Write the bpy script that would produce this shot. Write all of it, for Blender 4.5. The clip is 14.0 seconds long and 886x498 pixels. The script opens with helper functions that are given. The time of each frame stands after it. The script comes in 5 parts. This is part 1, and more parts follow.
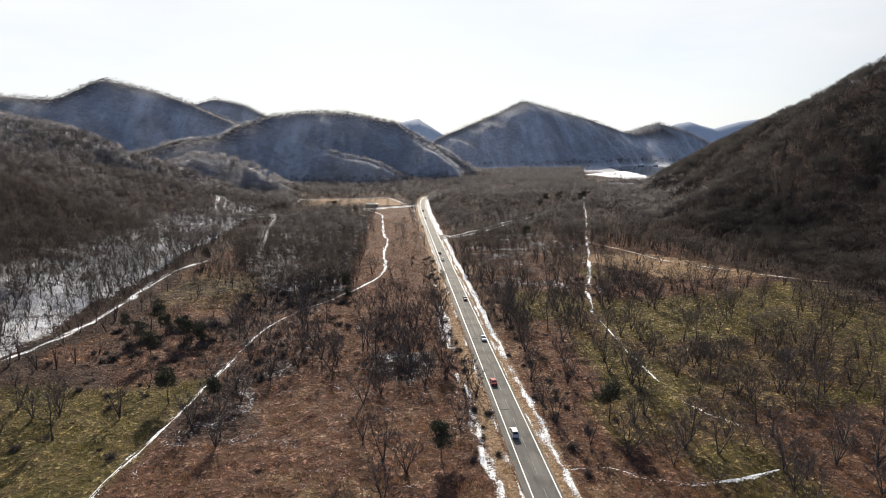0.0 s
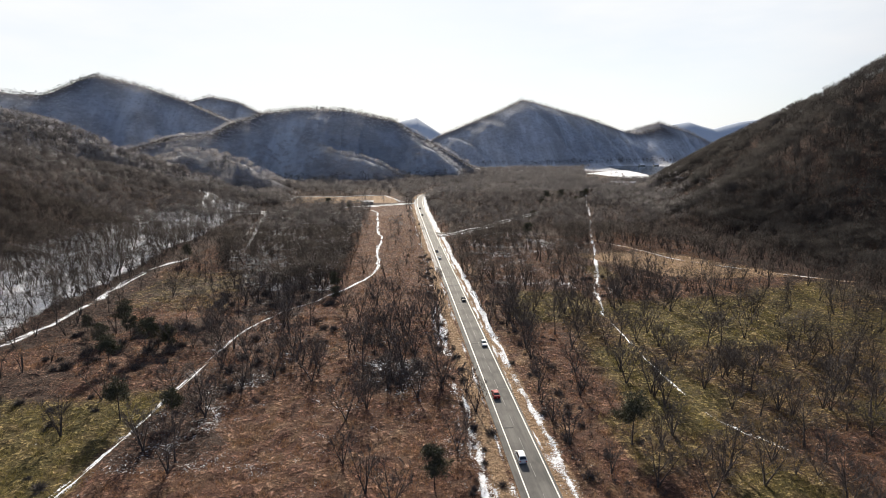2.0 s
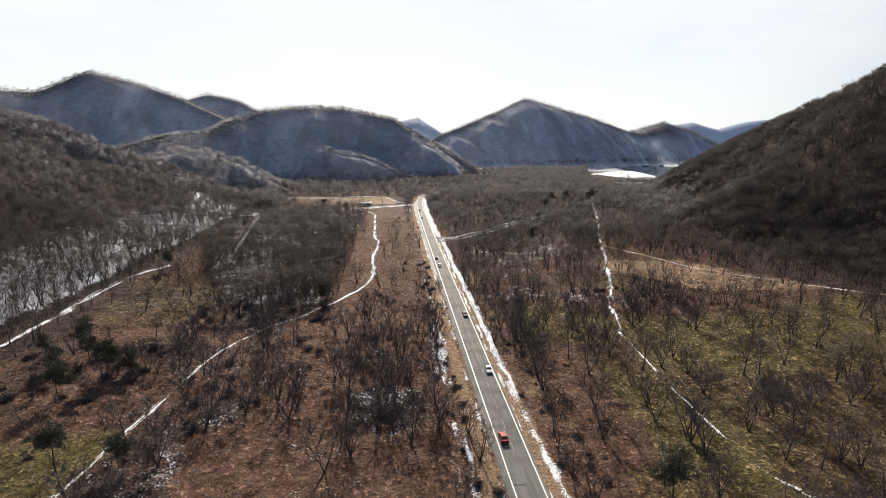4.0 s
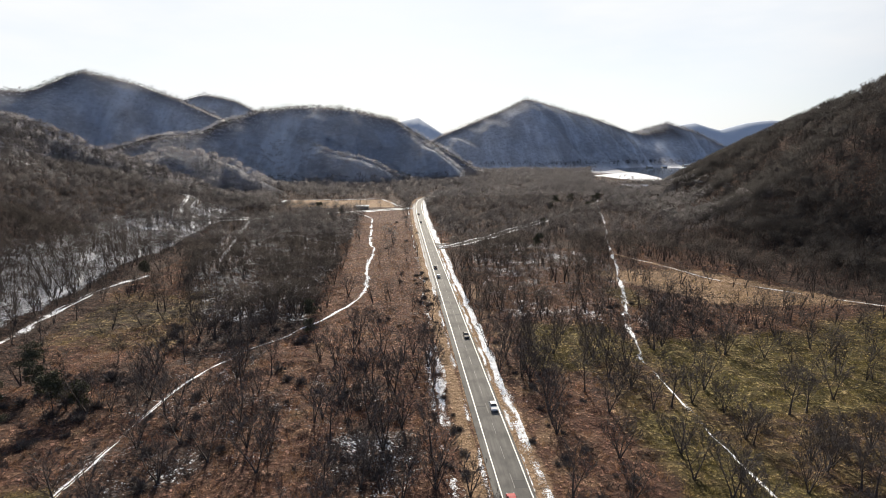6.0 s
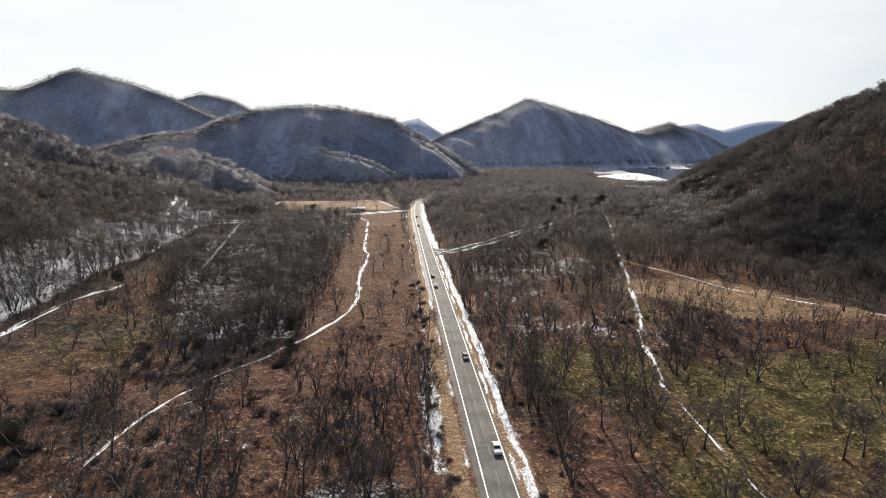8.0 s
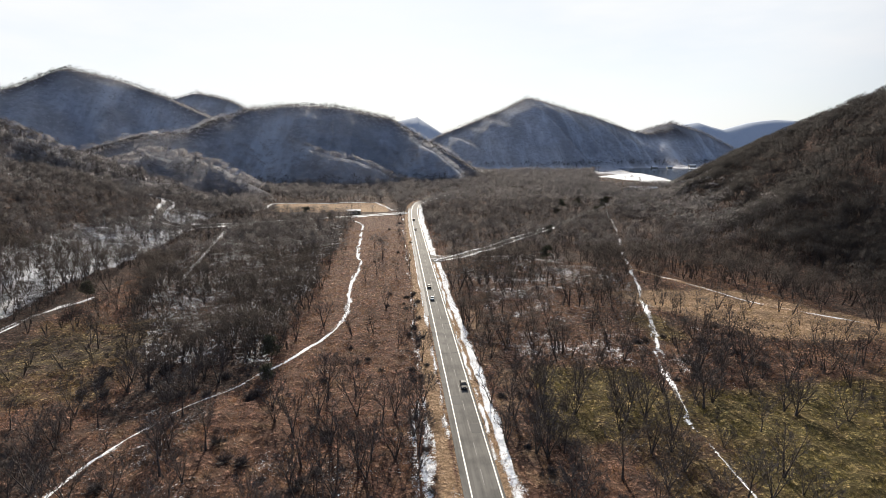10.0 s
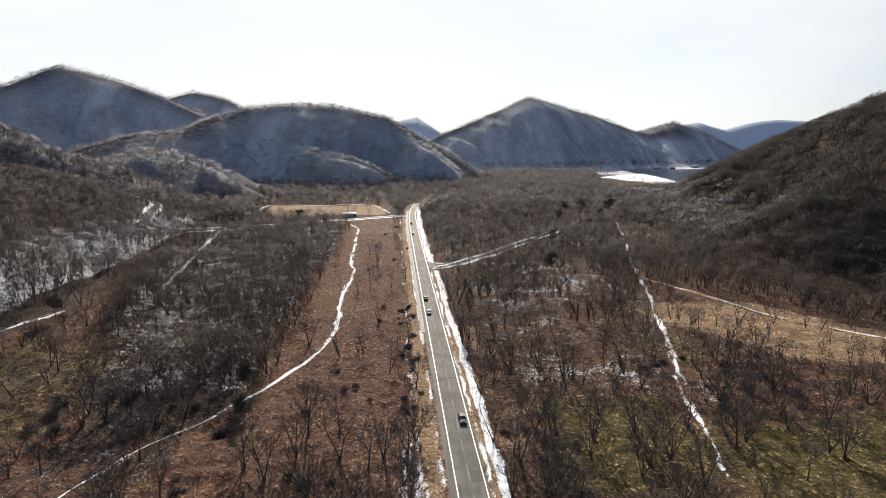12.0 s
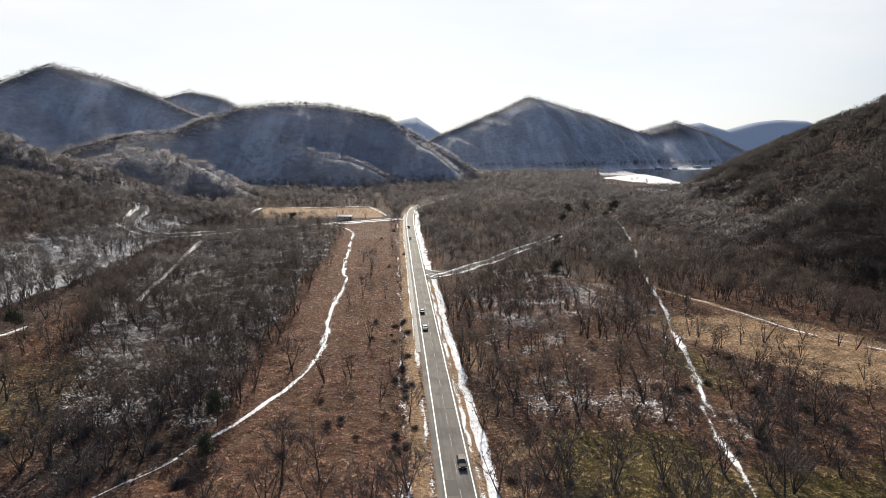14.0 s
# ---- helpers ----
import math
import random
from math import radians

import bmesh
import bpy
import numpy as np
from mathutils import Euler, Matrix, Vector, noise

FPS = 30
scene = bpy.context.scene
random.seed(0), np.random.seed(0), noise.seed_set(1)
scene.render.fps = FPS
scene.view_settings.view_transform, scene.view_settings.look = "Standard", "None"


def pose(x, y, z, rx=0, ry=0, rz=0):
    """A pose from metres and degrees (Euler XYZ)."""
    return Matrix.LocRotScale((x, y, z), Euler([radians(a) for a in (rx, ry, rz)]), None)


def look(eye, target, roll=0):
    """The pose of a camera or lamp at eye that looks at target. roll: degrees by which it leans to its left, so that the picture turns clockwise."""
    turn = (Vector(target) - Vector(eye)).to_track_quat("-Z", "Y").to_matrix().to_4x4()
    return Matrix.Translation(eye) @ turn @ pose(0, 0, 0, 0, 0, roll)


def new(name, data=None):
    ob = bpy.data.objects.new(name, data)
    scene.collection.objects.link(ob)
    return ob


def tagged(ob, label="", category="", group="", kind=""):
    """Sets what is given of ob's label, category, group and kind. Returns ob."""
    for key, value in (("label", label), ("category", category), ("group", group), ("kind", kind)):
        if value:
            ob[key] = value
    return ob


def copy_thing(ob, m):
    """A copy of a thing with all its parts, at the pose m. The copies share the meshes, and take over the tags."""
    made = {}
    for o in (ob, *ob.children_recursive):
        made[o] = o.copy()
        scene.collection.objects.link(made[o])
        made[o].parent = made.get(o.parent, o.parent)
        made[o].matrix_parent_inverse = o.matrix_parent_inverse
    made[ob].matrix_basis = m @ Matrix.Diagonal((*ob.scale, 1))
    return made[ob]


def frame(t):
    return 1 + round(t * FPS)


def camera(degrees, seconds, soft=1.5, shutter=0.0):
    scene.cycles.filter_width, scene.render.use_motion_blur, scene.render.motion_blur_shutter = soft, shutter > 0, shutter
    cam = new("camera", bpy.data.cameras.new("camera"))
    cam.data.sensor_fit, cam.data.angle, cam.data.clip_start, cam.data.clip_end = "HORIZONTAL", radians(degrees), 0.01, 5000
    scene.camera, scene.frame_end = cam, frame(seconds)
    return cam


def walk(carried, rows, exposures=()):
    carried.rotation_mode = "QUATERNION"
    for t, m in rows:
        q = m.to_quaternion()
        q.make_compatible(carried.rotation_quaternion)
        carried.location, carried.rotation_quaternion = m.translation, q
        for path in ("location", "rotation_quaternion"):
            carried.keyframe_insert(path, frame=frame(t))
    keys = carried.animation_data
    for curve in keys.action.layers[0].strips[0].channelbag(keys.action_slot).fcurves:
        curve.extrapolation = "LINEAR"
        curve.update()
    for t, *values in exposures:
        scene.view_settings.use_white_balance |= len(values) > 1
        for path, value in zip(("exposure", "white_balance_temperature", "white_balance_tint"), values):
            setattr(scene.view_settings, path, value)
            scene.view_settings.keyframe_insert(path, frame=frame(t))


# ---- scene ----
cam = camera(77.1, 14.0, 0.86)
METRES, EYE, TILT, LEAN, TURN = 138.0, 70.0, 0.0, 0.0, -4.9
ROWS = [
    (0.0, 0.0, 0.0, 0.0, -0.08, -11.06, 0.43),
    (0.5, 0.0013, 0.0341, -0.0094, -0.04, -11.04, 0.35),
    (1.0, 0.0026, 0.0691, -0.0203, -0.07, -11.0, 0.31),
    (1.5, 0.0043, 0.1048, -0.0318, -0.2, -10.96, 0.29),
    (2.0, 0.0054, 0.1416, -0.0422, -0.22, -10.96, 0.27),
    (2.5, 0.0063, 0.1806, -0.046, -0.19, -11.01, 0.25),
    (3.0, 0.0075, 0.2208, -0.0456, -0.15, -11.03, 0.2),
    (5.5, 0.0128, 0.4173, -0.0433, -0.02, -10.94, 0.06),
    (6.0, 0.0146, 0.4551, -0.0432, 0.0, -10.93, 0.06),
    (6.5, 0.0166, 0.4917, -0.044, 0.01, -10.92, 0.06),
    (7.0, 0.0184, 0.5271, -0.0455, 0.02, -10.9, 0.06),
    (7.5, 0.0204, 0.5618, -0.0463, 0.02, -10.9, 0.05),
    (8.0, 0.0223, 0.5966, -0.0463, 0.02, -10.9, 0.04),
    (10.5, 0.0325, 0.7672, -0.0411, -0.02, -10.98, 0.04),
    (11.0, 0.0343, 0.7983, -0.0402, -0.01, -10.98, 0.04),
    (11.5, 0.0357, 0.8295, -0.0393, -0.02, -10.98, 0.05),
    (12.0, 0.0372, 0.8613, -0.039, -0.02, -10.98, 0.04),
    (12.5, 0.0384, 0.8935, -0.0385, -0.02, -10.98, 0.04),
    (13.0, 0.0398, 0.926, -0.0391, -0.02, -10.97, 0.04),
    (13.5, 0.0412, 0.9592, -0.0392, -0.04, -10.97, 0.05),
    (14.0, 0.0421, 0.9925, -0.0392, -0.06, -10.97, 0.04),
]
walk(cam, [(t, pose(0, 0, EYE, TILT, LEAN, TURN) @ pose(METRES * x, METRES * y, METRES * z, 90 + pitch, roll, yaw)) for t, x, y, z, yaw, pitch, roll in ROWS])

# ---- light: a low winter sun ahead, thin bright cloud over a pale sky ----
SUN_UP, SUN_EAST = radians(27.5), radians(-1.5)
world = bpy.data.worlds.new("sky")
scene.world = world
world.use_nodes = True
wt = world.node_tree
wt.nodes.clear()
w_out = wt.nodes.new("ShaderNodeOutputWorld")
w_bg = wt.nodes.new("ShaderNodeBackground")
w_sky = wt.nodes.new("ShaderNodeTexSky")
w_sky.sky_type = "NISHITA"
w_sky.sun_disc = False
w_sky.sun_elevation, w_sky.sun_rotation = SUN_UP, SUN_EAST
w_sky.air_density, w_sky.dust_density, w_sky.ozone_density = 1.0, 0.6, 1.5
w_sky.altitude = 1000
w_co = wt.nodes.new("ShaderNodeTexCoord")
w_map = wt.nodes.new("ShaderNodeMapping")
w_map.inputs["Scale"].default_value = (1.3, 1.3, 5.0)
w_noise = wt.nodes.new("ShaderNodeTexNoise")
w_noise.inputs["Scale"].default_value = 2.2
w_noise.inputs["Detail"].default_value = 7
w_noise.inputs["Roughness"].default_value = 0.55
w_ramp = wt.nodes.new("ShaderNodeValToRGB")
w_ramp.color_ramp.elements[0].position, w_ramp.color_ramp.elements[1].position = 0.36, 0.66
w_ramp.color_ramp.elements[0].color = (0.75, 0.75, 0.75, 1)
w_mix = wt.nodes.new("ShaderNodeMix")
w_mix.data_type = "RGBA"
w_dot = wt.nodes.new("ShaderNodeVectorMath")
w_dot.operation = "DOT_PRODUCT"
w_dot.inputs[1].default_value = (math.sin(SUN_EAST) * math.cos(SUN_UP), math.cos(SUN_EAST) * math.cos(SUN_UP), math.sin(SUN_UP))
w_glow = wt.nodes.new("ShaderNodeMapRange")
w_glow.interpolation_type = "SMOOTHSTEP"
w_glow.inputs[1].default_value, w_glow.inputs[2].default_value = 0.36, 0.82
w_thin = wt.nodes.new("ShaderNodeMix")
w_thin.data_type = "RGBA"
w_thin.inputs[6].default_value, w_thin.inputs[7].default_value = (1.05, 1.68, 3.1, 1), (9.5, 9.6, 9.7, 1)
wt.links.new(w_co.outputs["Generated"], w_dot.inputs[0])
wt.links.new(w_dot.outputs["Value"], w_glow.inputs[0])
wt.links.new(w_glow.outputs[0], w_thin.inputs[0])
wt.links.new(w_thin.outputs[2], w_mix.inputs[7])
wt.links.new(w_co.outputs["Generated"], w_map.inputs["Vector"])
wt.links.new(w_map.outputs[0], w_noise.inputs["Vector"])
wt.links.new(w_noise.outputs[0], w_ramp.inputs[0])
wt.links.new(w_ramp.outputs[0], w_mix.inputs[0])
wt.links.new(w_sky.outputs[0], w_mix.inputs[6])
wt.links.new(w_mix.outputs[2], w_bg.inputs["Color"])
w_bg.inputs["Strength"].default_value = 0.061
wt.links.new(w_bg.outputs[0], w_out.inputs["Surface"])
sun_data = bpy.data.lights.new("sun", "SUN")
sun_data.energy, sun_data.angle, sun_data.color = 5.0, radians(0.53), (1.0, 0.90, 0.76)
sun = new("sun", sun_data)
sun.matrix_world = look((0, 0, 300), Vector((0, 0, 300)) - Vector((math.sin(SUN_EAST) * math.cos(SUN_UP), math.cos(SUN_EAST) * math.cos(SUN_UP), math.sin(SUN_UP))))
scene.view_settings.exposure = 0.78


# ---- materials ----
class Nodes:
    """A material's node tree with short calls."""

    def __init__(self, name, rough=0.9, spec=0.2):
        self.mat = bpy.data.materials.new(name)
        self.mat.use_nodes = True
        self.t = self.mat.node_tree
        self.bsdf = self.t.nodes["Principled BSDF"]
        self.bsdf.inputs["Roughness"].default_value = rough
        self.bsdf.inputs["Specular IOR Level"].default_value = spec
        self.pos = self.t.nodes.new("ShaderNodeNewGeometry").outputs["Position"]

    def link(self, a, b):
        self.t.links.new(a, b)

    def put(self, socket, v):
        if isinstance(v, (int, float)):
            socket.default_value = v
        elif isinstance(v, tuple):
            socket.default_value = (*v, 1.0)[:4]
        else:
            self.link(v, socket)

    def noise(self, scale, detail=4, rough=0.55, stretch=None, turn=(0, 0, 0)):
        n = self.t.nodes.new("ShaderNodeTexNoise")
        n.inputs["Scale"].default_value, n.inputs["Detail"].default_value, n.inputs["Roughness"].default_value = scale, detail, rough
        src = self.pos
        if stretch:
            m = self.t.nodes.new("ShaderNodeMapping")
            m.inputs["Scale"].default_value, m.inputs["Rotation"].default_value = stretch, turn
            self.link(self.pos, m.inputs[0])
            src = m.outputs[0]
        self.link(src, n.inputs["Vector"])
        return n.outputs[0]

    def ramp(self, v, a, b, smooth=False):
        n = self.t.nodes.new("ShaderNodeMapRange")
        n.interpolation_type = "SMOOTHSTEP" if smooth else "LINEAR"
        self.put(n.inputs[0], v)
        n.inputs[1].default_value, n.inputs[2].default_value = a, b
        return n.outputs[0]

    def math(self, op, a, b):
        n = self.t.nodes.new("ShaderNodeMath")
        n.operation = op
        self.put(n.inputs[0], a)
        self.put(n.inputs[1], b)
        return n.outputs[0]

    def mix(self, f, a, b, mode="MIX"):
        n = self.t.nodes.new("ShaderNodeMix")
        n.data_type, n.blend_type = "RGBA", mode
        self.put(n.inputs[0], f)
        self.put(n.inputs[6], a)
        self.put(n.inputs[7], b)
        return n.outputs[2]

    def island(self):
        return self.t.nodes.new("ShaderNodeNewGeometry").outputs["Random Per Island"]

    def bump(self, h, dist, strength=1.0):
        n = self.t.nodes.new("ShaderNodeBump")
        n.inputs["Distance"].default_value, n.inputs["Strength"].default_value = dist, strength
        self.link(h, n.inputs["Height"])
        self.link(n.outputs[0], self.bsdf.inputs["Normal"])

    def colour(self, c):
        self.put(self.bsdf.inputs["Base Color"], c)
        return self.mat


def plain(name, c, rough=0.6, metal=0.0, spec=0.4, vary=0.25, scale=3.0):
    n = Nodes(name, rough, spec)
    n.bsdf.inputs["Metallic"].default_value = metal
    dark = tuple(v * (1 - vary) for v in c)
    return n.colour(n.mix(n.ramp(n.noise(scale, 5), 0.3, 0.7), dark, c))


def ground_material():
    """Valley floor: leaf litter, rusty grass, bamboo grass, straw and snow lying in patches, by the zones stored on the mesh."""
    n = Nodes("ground", 0.95, 0.1)
    at = n.t.nodes.new("ShaderNodeAttribute")
    at.attribute_name = "zone"
    sep = n.t.nodes.new("ShaderNodeSeparateColor")
    n.link(at.outputs["Color"], sep.inputs[0])
    snow, moss, straw, rust = sep.outputs[0], sep.outputs[1], sep.outputs[2], at.outputs["Alpha"]
    fine, mid, wide = n.noise(1.7, 6, 0.68), n.noise(0.16, 5, 0.6), n.noise(0.03, 4)
    speck, fibre = n.noise(3.2, 3, 0.6), n.noise(5.5, 4, 0.7, (1.0, 1.0, 0.4))
    lump = n.noise(0.75, 3, 0.5)
    cell = n.t.nodes.new("ShaderNodeTexVoronoi")
    cell.inputs["Scale"].default_value = 1.1
    warp = n.t.nodes.new("ShaderNodeVectorMath")
    warp.operation = "ADD"
    warp_noise = n.t.nodes.new("ShaderNodeTexNoise")
    warp_noise.inputs["Scale"].default_value, warp_noise.inputs["Detail"].default_value = 1.6, 4
    n.link(n.pos, warp.inputs[0])
    n.link(n.pos, warp_noise.inputs["Vector"])
    n.link(warp_noise.outputs["Color"], warp.inputs[1])
    n.link(warp.outputs[0], cell.inputs["Vector"])
    clod = n.ramp(cell.outputs["Distance"], 0.75, 0.05)
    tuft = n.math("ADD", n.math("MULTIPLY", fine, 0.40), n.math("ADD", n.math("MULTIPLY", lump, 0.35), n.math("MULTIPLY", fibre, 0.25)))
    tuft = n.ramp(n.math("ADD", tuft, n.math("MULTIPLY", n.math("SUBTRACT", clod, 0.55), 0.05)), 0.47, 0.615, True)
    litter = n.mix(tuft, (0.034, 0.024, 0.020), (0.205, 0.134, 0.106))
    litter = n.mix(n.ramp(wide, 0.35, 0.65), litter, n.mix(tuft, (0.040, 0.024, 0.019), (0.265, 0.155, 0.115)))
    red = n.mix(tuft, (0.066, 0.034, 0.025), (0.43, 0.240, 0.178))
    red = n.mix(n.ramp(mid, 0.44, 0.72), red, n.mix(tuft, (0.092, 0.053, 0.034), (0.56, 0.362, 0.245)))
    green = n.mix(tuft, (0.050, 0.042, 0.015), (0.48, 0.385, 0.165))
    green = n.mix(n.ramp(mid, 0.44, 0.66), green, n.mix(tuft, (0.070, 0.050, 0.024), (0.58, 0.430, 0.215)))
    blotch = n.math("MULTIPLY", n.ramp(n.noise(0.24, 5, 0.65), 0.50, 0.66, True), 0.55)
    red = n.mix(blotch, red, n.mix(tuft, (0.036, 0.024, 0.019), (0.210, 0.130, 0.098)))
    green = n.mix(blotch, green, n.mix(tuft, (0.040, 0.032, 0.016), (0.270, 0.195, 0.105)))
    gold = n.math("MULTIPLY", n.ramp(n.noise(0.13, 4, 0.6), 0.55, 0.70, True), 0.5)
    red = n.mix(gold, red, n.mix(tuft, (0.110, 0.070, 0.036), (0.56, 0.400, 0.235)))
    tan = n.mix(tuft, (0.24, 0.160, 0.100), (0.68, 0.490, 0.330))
    edge = n.math("ADD", n.math("MULTIPLY", mid, 0.7), n.math("MULTIPLY", fine, 0.5))

    def cover(zone, soft=0.16):
        return n.ramp(n.math("ADD", zone, n.math("SUBTRACT", edge, 0.6)), 0.5 - soft, 0.5 + soft, True)

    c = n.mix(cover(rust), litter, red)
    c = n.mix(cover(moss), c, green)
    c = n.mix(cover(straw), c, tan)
    patch = n.math("ADD", n.math("MULTIPLY", n.noise(0.5, 6, 0.8), 0.36), n.math("MULTIPLY", n.noise(0.09, 4), 0.28))
    patch = n.math("ADD", patch, n.math("MULTIPLY", n.noise(2.6, 3, 0.7), 0.56))
    lying = n.ramp(n.math("ADD", snow, n.math("SUBTRACT", patch, 0.6)), 0.505, 0.535, True)
    c = n.mix(lying, c, n.mix(speck, (0.72, 0.75, 0.80), (0.86, 0.87, 0.89)))
    # distant slopes: a pale blue-grey haze painted over the ground colour
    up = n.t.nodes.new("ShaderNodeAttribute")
    up.attribute_name = "far_haze"
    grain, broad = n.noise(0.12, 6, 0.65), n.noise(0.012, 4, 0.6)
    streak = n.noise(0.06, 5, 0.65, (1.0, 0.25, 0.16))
    haze_tone = n.mix(n.ramp(grain, 0.36, 0.64), (0.38, 0.39, 0.425), (0.53, 0.545, 0.59))
    haze_tone = n.mix(n.math("MULTIPLY", n.ramp(broad, 0.42, 0.62, True), 0.55), haze_tone, (0.33, 0.32, 0.325))
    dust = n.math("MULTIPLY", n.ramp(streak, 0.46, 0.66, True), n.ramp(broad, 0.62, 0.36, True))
    haze_tone = n.mix(n.math("MULTIPLY", dust, 0.40), haze_tone, (0.74, 0.77, 0.81))
    # light diagonal bands painted in for ribs that catch the sun
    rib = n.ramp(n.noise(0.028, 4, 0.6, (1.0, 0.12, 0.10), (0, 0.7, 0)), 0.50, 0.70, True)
    haze_tone = n.mix(n.math("MULTIPLY", rib, 0.60), haze_tone, (0.76, 0.79, 0.84))
    c = n.mix(up.outputs["Fac"], c, haze_tone)
    rough = n.math("ADD", n.math("MULTIPLY", tuft, 0.5), n.math("ADD", n.math("MULTIPLY", lump, 0.9), n.math("MULTIPLY", clod, 0.12)))
    n.bump(n.math("MULTIPLY", rough, n.math("SUBTRACT", 1.0, n.math("MULTIPLY", lying, 0.7))), 0.8, 1.0)
    return n.colour(c)


def grass_material():
    """Dry blades of the tussocks, in the colours of the zones, with light shining through them."""
    n = Nodes("grass_blades", 0.9, 0.1)
    at = n.t.nodes.new("ShaderNodeAttribute")
    at.attribute_name = "zone"
    sep = n.t.nodes.new("ShaderNodeSeparateColor")
    n.link(at.outputs["Color"], sep.inputs[0])
    lot = n.island()
    c = n.mix(lot, (0.15, 0.078, 0.046), (0.40, 0.235, 0.140))
    c = n.mix(n.ramp(sep.outputs[1], 0.3, 0.6), c, n.mix(lot, (0.12, 0.10, 0.035), (0.30, 0.245, 0.09)))
    c = n.mix(n.ramp(sep.outputs[2], 0.3, 0.6), c, n.mix(lot, (0.22, 0.15, 0.08), (0.42, 0.31, 0.17)))
    thin = n.t.nodes.new("ShaderNodeBsdfTranslucent")
    both = n.t.nodes.new("ShaderNodeMixShader")
    both.inputs[0].default_value = 0.35
    n.link(c, thin.inputs["Color"])
    n.link(n.bsdf.outputs[0], both.inputs[1])
    n.link(thin.outputs[0], both.inputs[2])
    n.link(both.outputs[0], n.t.nodes["Material Output"].inputs["Surface"])
    return n.colour(c)


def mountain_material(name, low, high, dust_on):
    """Far mountainsides: distance haze put into the base colour, thinly dusted with snow in the gullies."""
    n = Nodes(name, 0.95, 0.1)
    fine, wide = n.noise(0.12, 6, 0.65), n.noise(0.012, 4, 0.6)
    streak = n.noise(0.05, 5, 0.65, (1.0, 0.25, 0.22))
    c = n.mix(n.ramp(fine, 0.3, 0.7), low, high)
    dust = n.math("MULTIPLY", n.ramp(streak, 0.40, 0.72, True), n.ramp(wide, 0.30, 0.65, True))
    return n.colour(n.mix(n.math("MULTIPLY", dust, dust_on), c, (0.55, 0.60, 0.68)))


def bark_material(name, a, b):
    n = Nodes(name, 0.85, 0.25)
    c = n.mix(n.island(), a, b)
    return n.colour(n.mix(n.ramp(n.noise(2.0, 3), 0.3, 0.7), c, n.mix(0.5, c, (0.22, 0.19, 0.17))))


def wood_material(name, a, b, thin_share=0.28):
    """Twigs of a wood, each tree a little lighter or darker than the next by the tint stored on it."""
    n = Nodes(name, 0.85, 0.2)
    at = n.t.nodes.new("ShaderNodeAttribute")
    at.attribute_name = "tint"
    c = n.mix(at.outputs["Fac"], a, b)
    puff = n.t.nodes.new("ShaderNodeAttribute")
    puff.attribute_name = "puff"
    n.link(puff.outputs["Vector"], n.bsdf.inputs["Normal"])
    c = n.mix(n.math("MULTIPLY", n.island(), 0.18), c, n.mix(0.75, c, (0.02, 0.016, 0.014)))
    thin = n.t.nodes.new("ShaderNodeBsdfTranslucent")
    both = n.t.nodes.new("ShaderNodeMixShader")
    both.inputs[0].default_value = thin_share
    n.link(c, thin.inputs["Color"])
    n.link(puff.outputs["Vector"], thin.inputs["Normal"])
    n.link(n.bsdf.outputs[0], both.inputs[1])
    n.link(thin.outputs[0], both.inputs[2])
    n.link(both.outputs[0], n.t.nodes["Material Output"].inputs["Surface"])
    return n.colour(c)


def asphalt_material():
    n = Nodes("asphalt", 0.85, 0.2)
    grain = n.ramp(n.noise(6.0, 5, 0.7), 0.3, 0.7)
    tracks = n.ramp(n.noise(0.35, 4, 0.6, (3.0, 0.12, 1)), 0.35, 0.7)
    patches = n.ramp(n.noise(0.11, 3), 0.45, 0.6, True)
    grime = n.ramp(n.noise(0.8, 5, 0.7, (1.0, 0.35, 1.0)), 0.42, 0.68)
    c = n.mix(grain, (0.062, 0.060, 0.057), (0.100, 0.097, 0.092))
    c = n.mix(tracks, c, (0.140, 0.135, 0.127))
    c = n.mix(n.math("MULTIPLY", patches, 0.55), c, (0.052, 0.051, 0.050))
    c = n.mix(n.math("MULTIPLY", grime, 0.35), c, (0.165, 0.155, 0.140))
    n.put(n.bsdf.inputs["Roughness"], n.math("ADD", 0.76, n.math("MULTIPLY", grain, 0.2)))
    n.bump(grain, 0.02, 0.5)
    return n.colour(c)


GROUND, ASPHALT = ground_material(), asphalt_material()
GRASS = grass_material()
# pale blue of the farthest range is haze painted as its colour
HAZED_RANGE = mountain_material("hazed_range", (0.40, 0.45, 0.53), (0.45, 0.50, 0.58), 0.05)
BARK = bark_material("bark", (0.030, 0.024, 0.020), (0.060, 0.049, 0.042))
TWIG = bark_material("twigs", (0.040, 0.034, 0.031), (0.122, 0.106, 0.098))
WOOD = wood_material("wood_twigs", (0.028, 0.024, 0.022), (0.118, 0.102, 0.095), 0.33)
# distance haze put into the twig colours: paler and bluer than the near wood
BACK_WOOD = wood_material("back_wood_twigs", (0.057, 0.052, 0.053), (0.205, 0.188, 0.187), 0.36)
FAR_WOOD = wood_material("far_hazed_twigs", (0.140, 0.132, 0.135), (0.300, 0.283, 0.287), 0.5)
LOW_WOOD = wood_material("low_hill_hazed_twigs", (0.36, 0.345, 0.358), (0.52, 0.50, 0.520), 0.5)
FOOT_WOOD = wood_material("foothill_hazed_twigs", (0.56, 0.56, 0.59), (0.70, 0.70, 0.735), 0.5)
MOUNTAIN_WOOD = wood_material("mountain_hazed_twigs", (0.27, 0.285, 0.31), (0.41, 0.425, 0.46), 0.4)
NEEDLE = bark_material("needles", (0.026, 0.036, 0.010), (0.070, 0.078, 0.024))
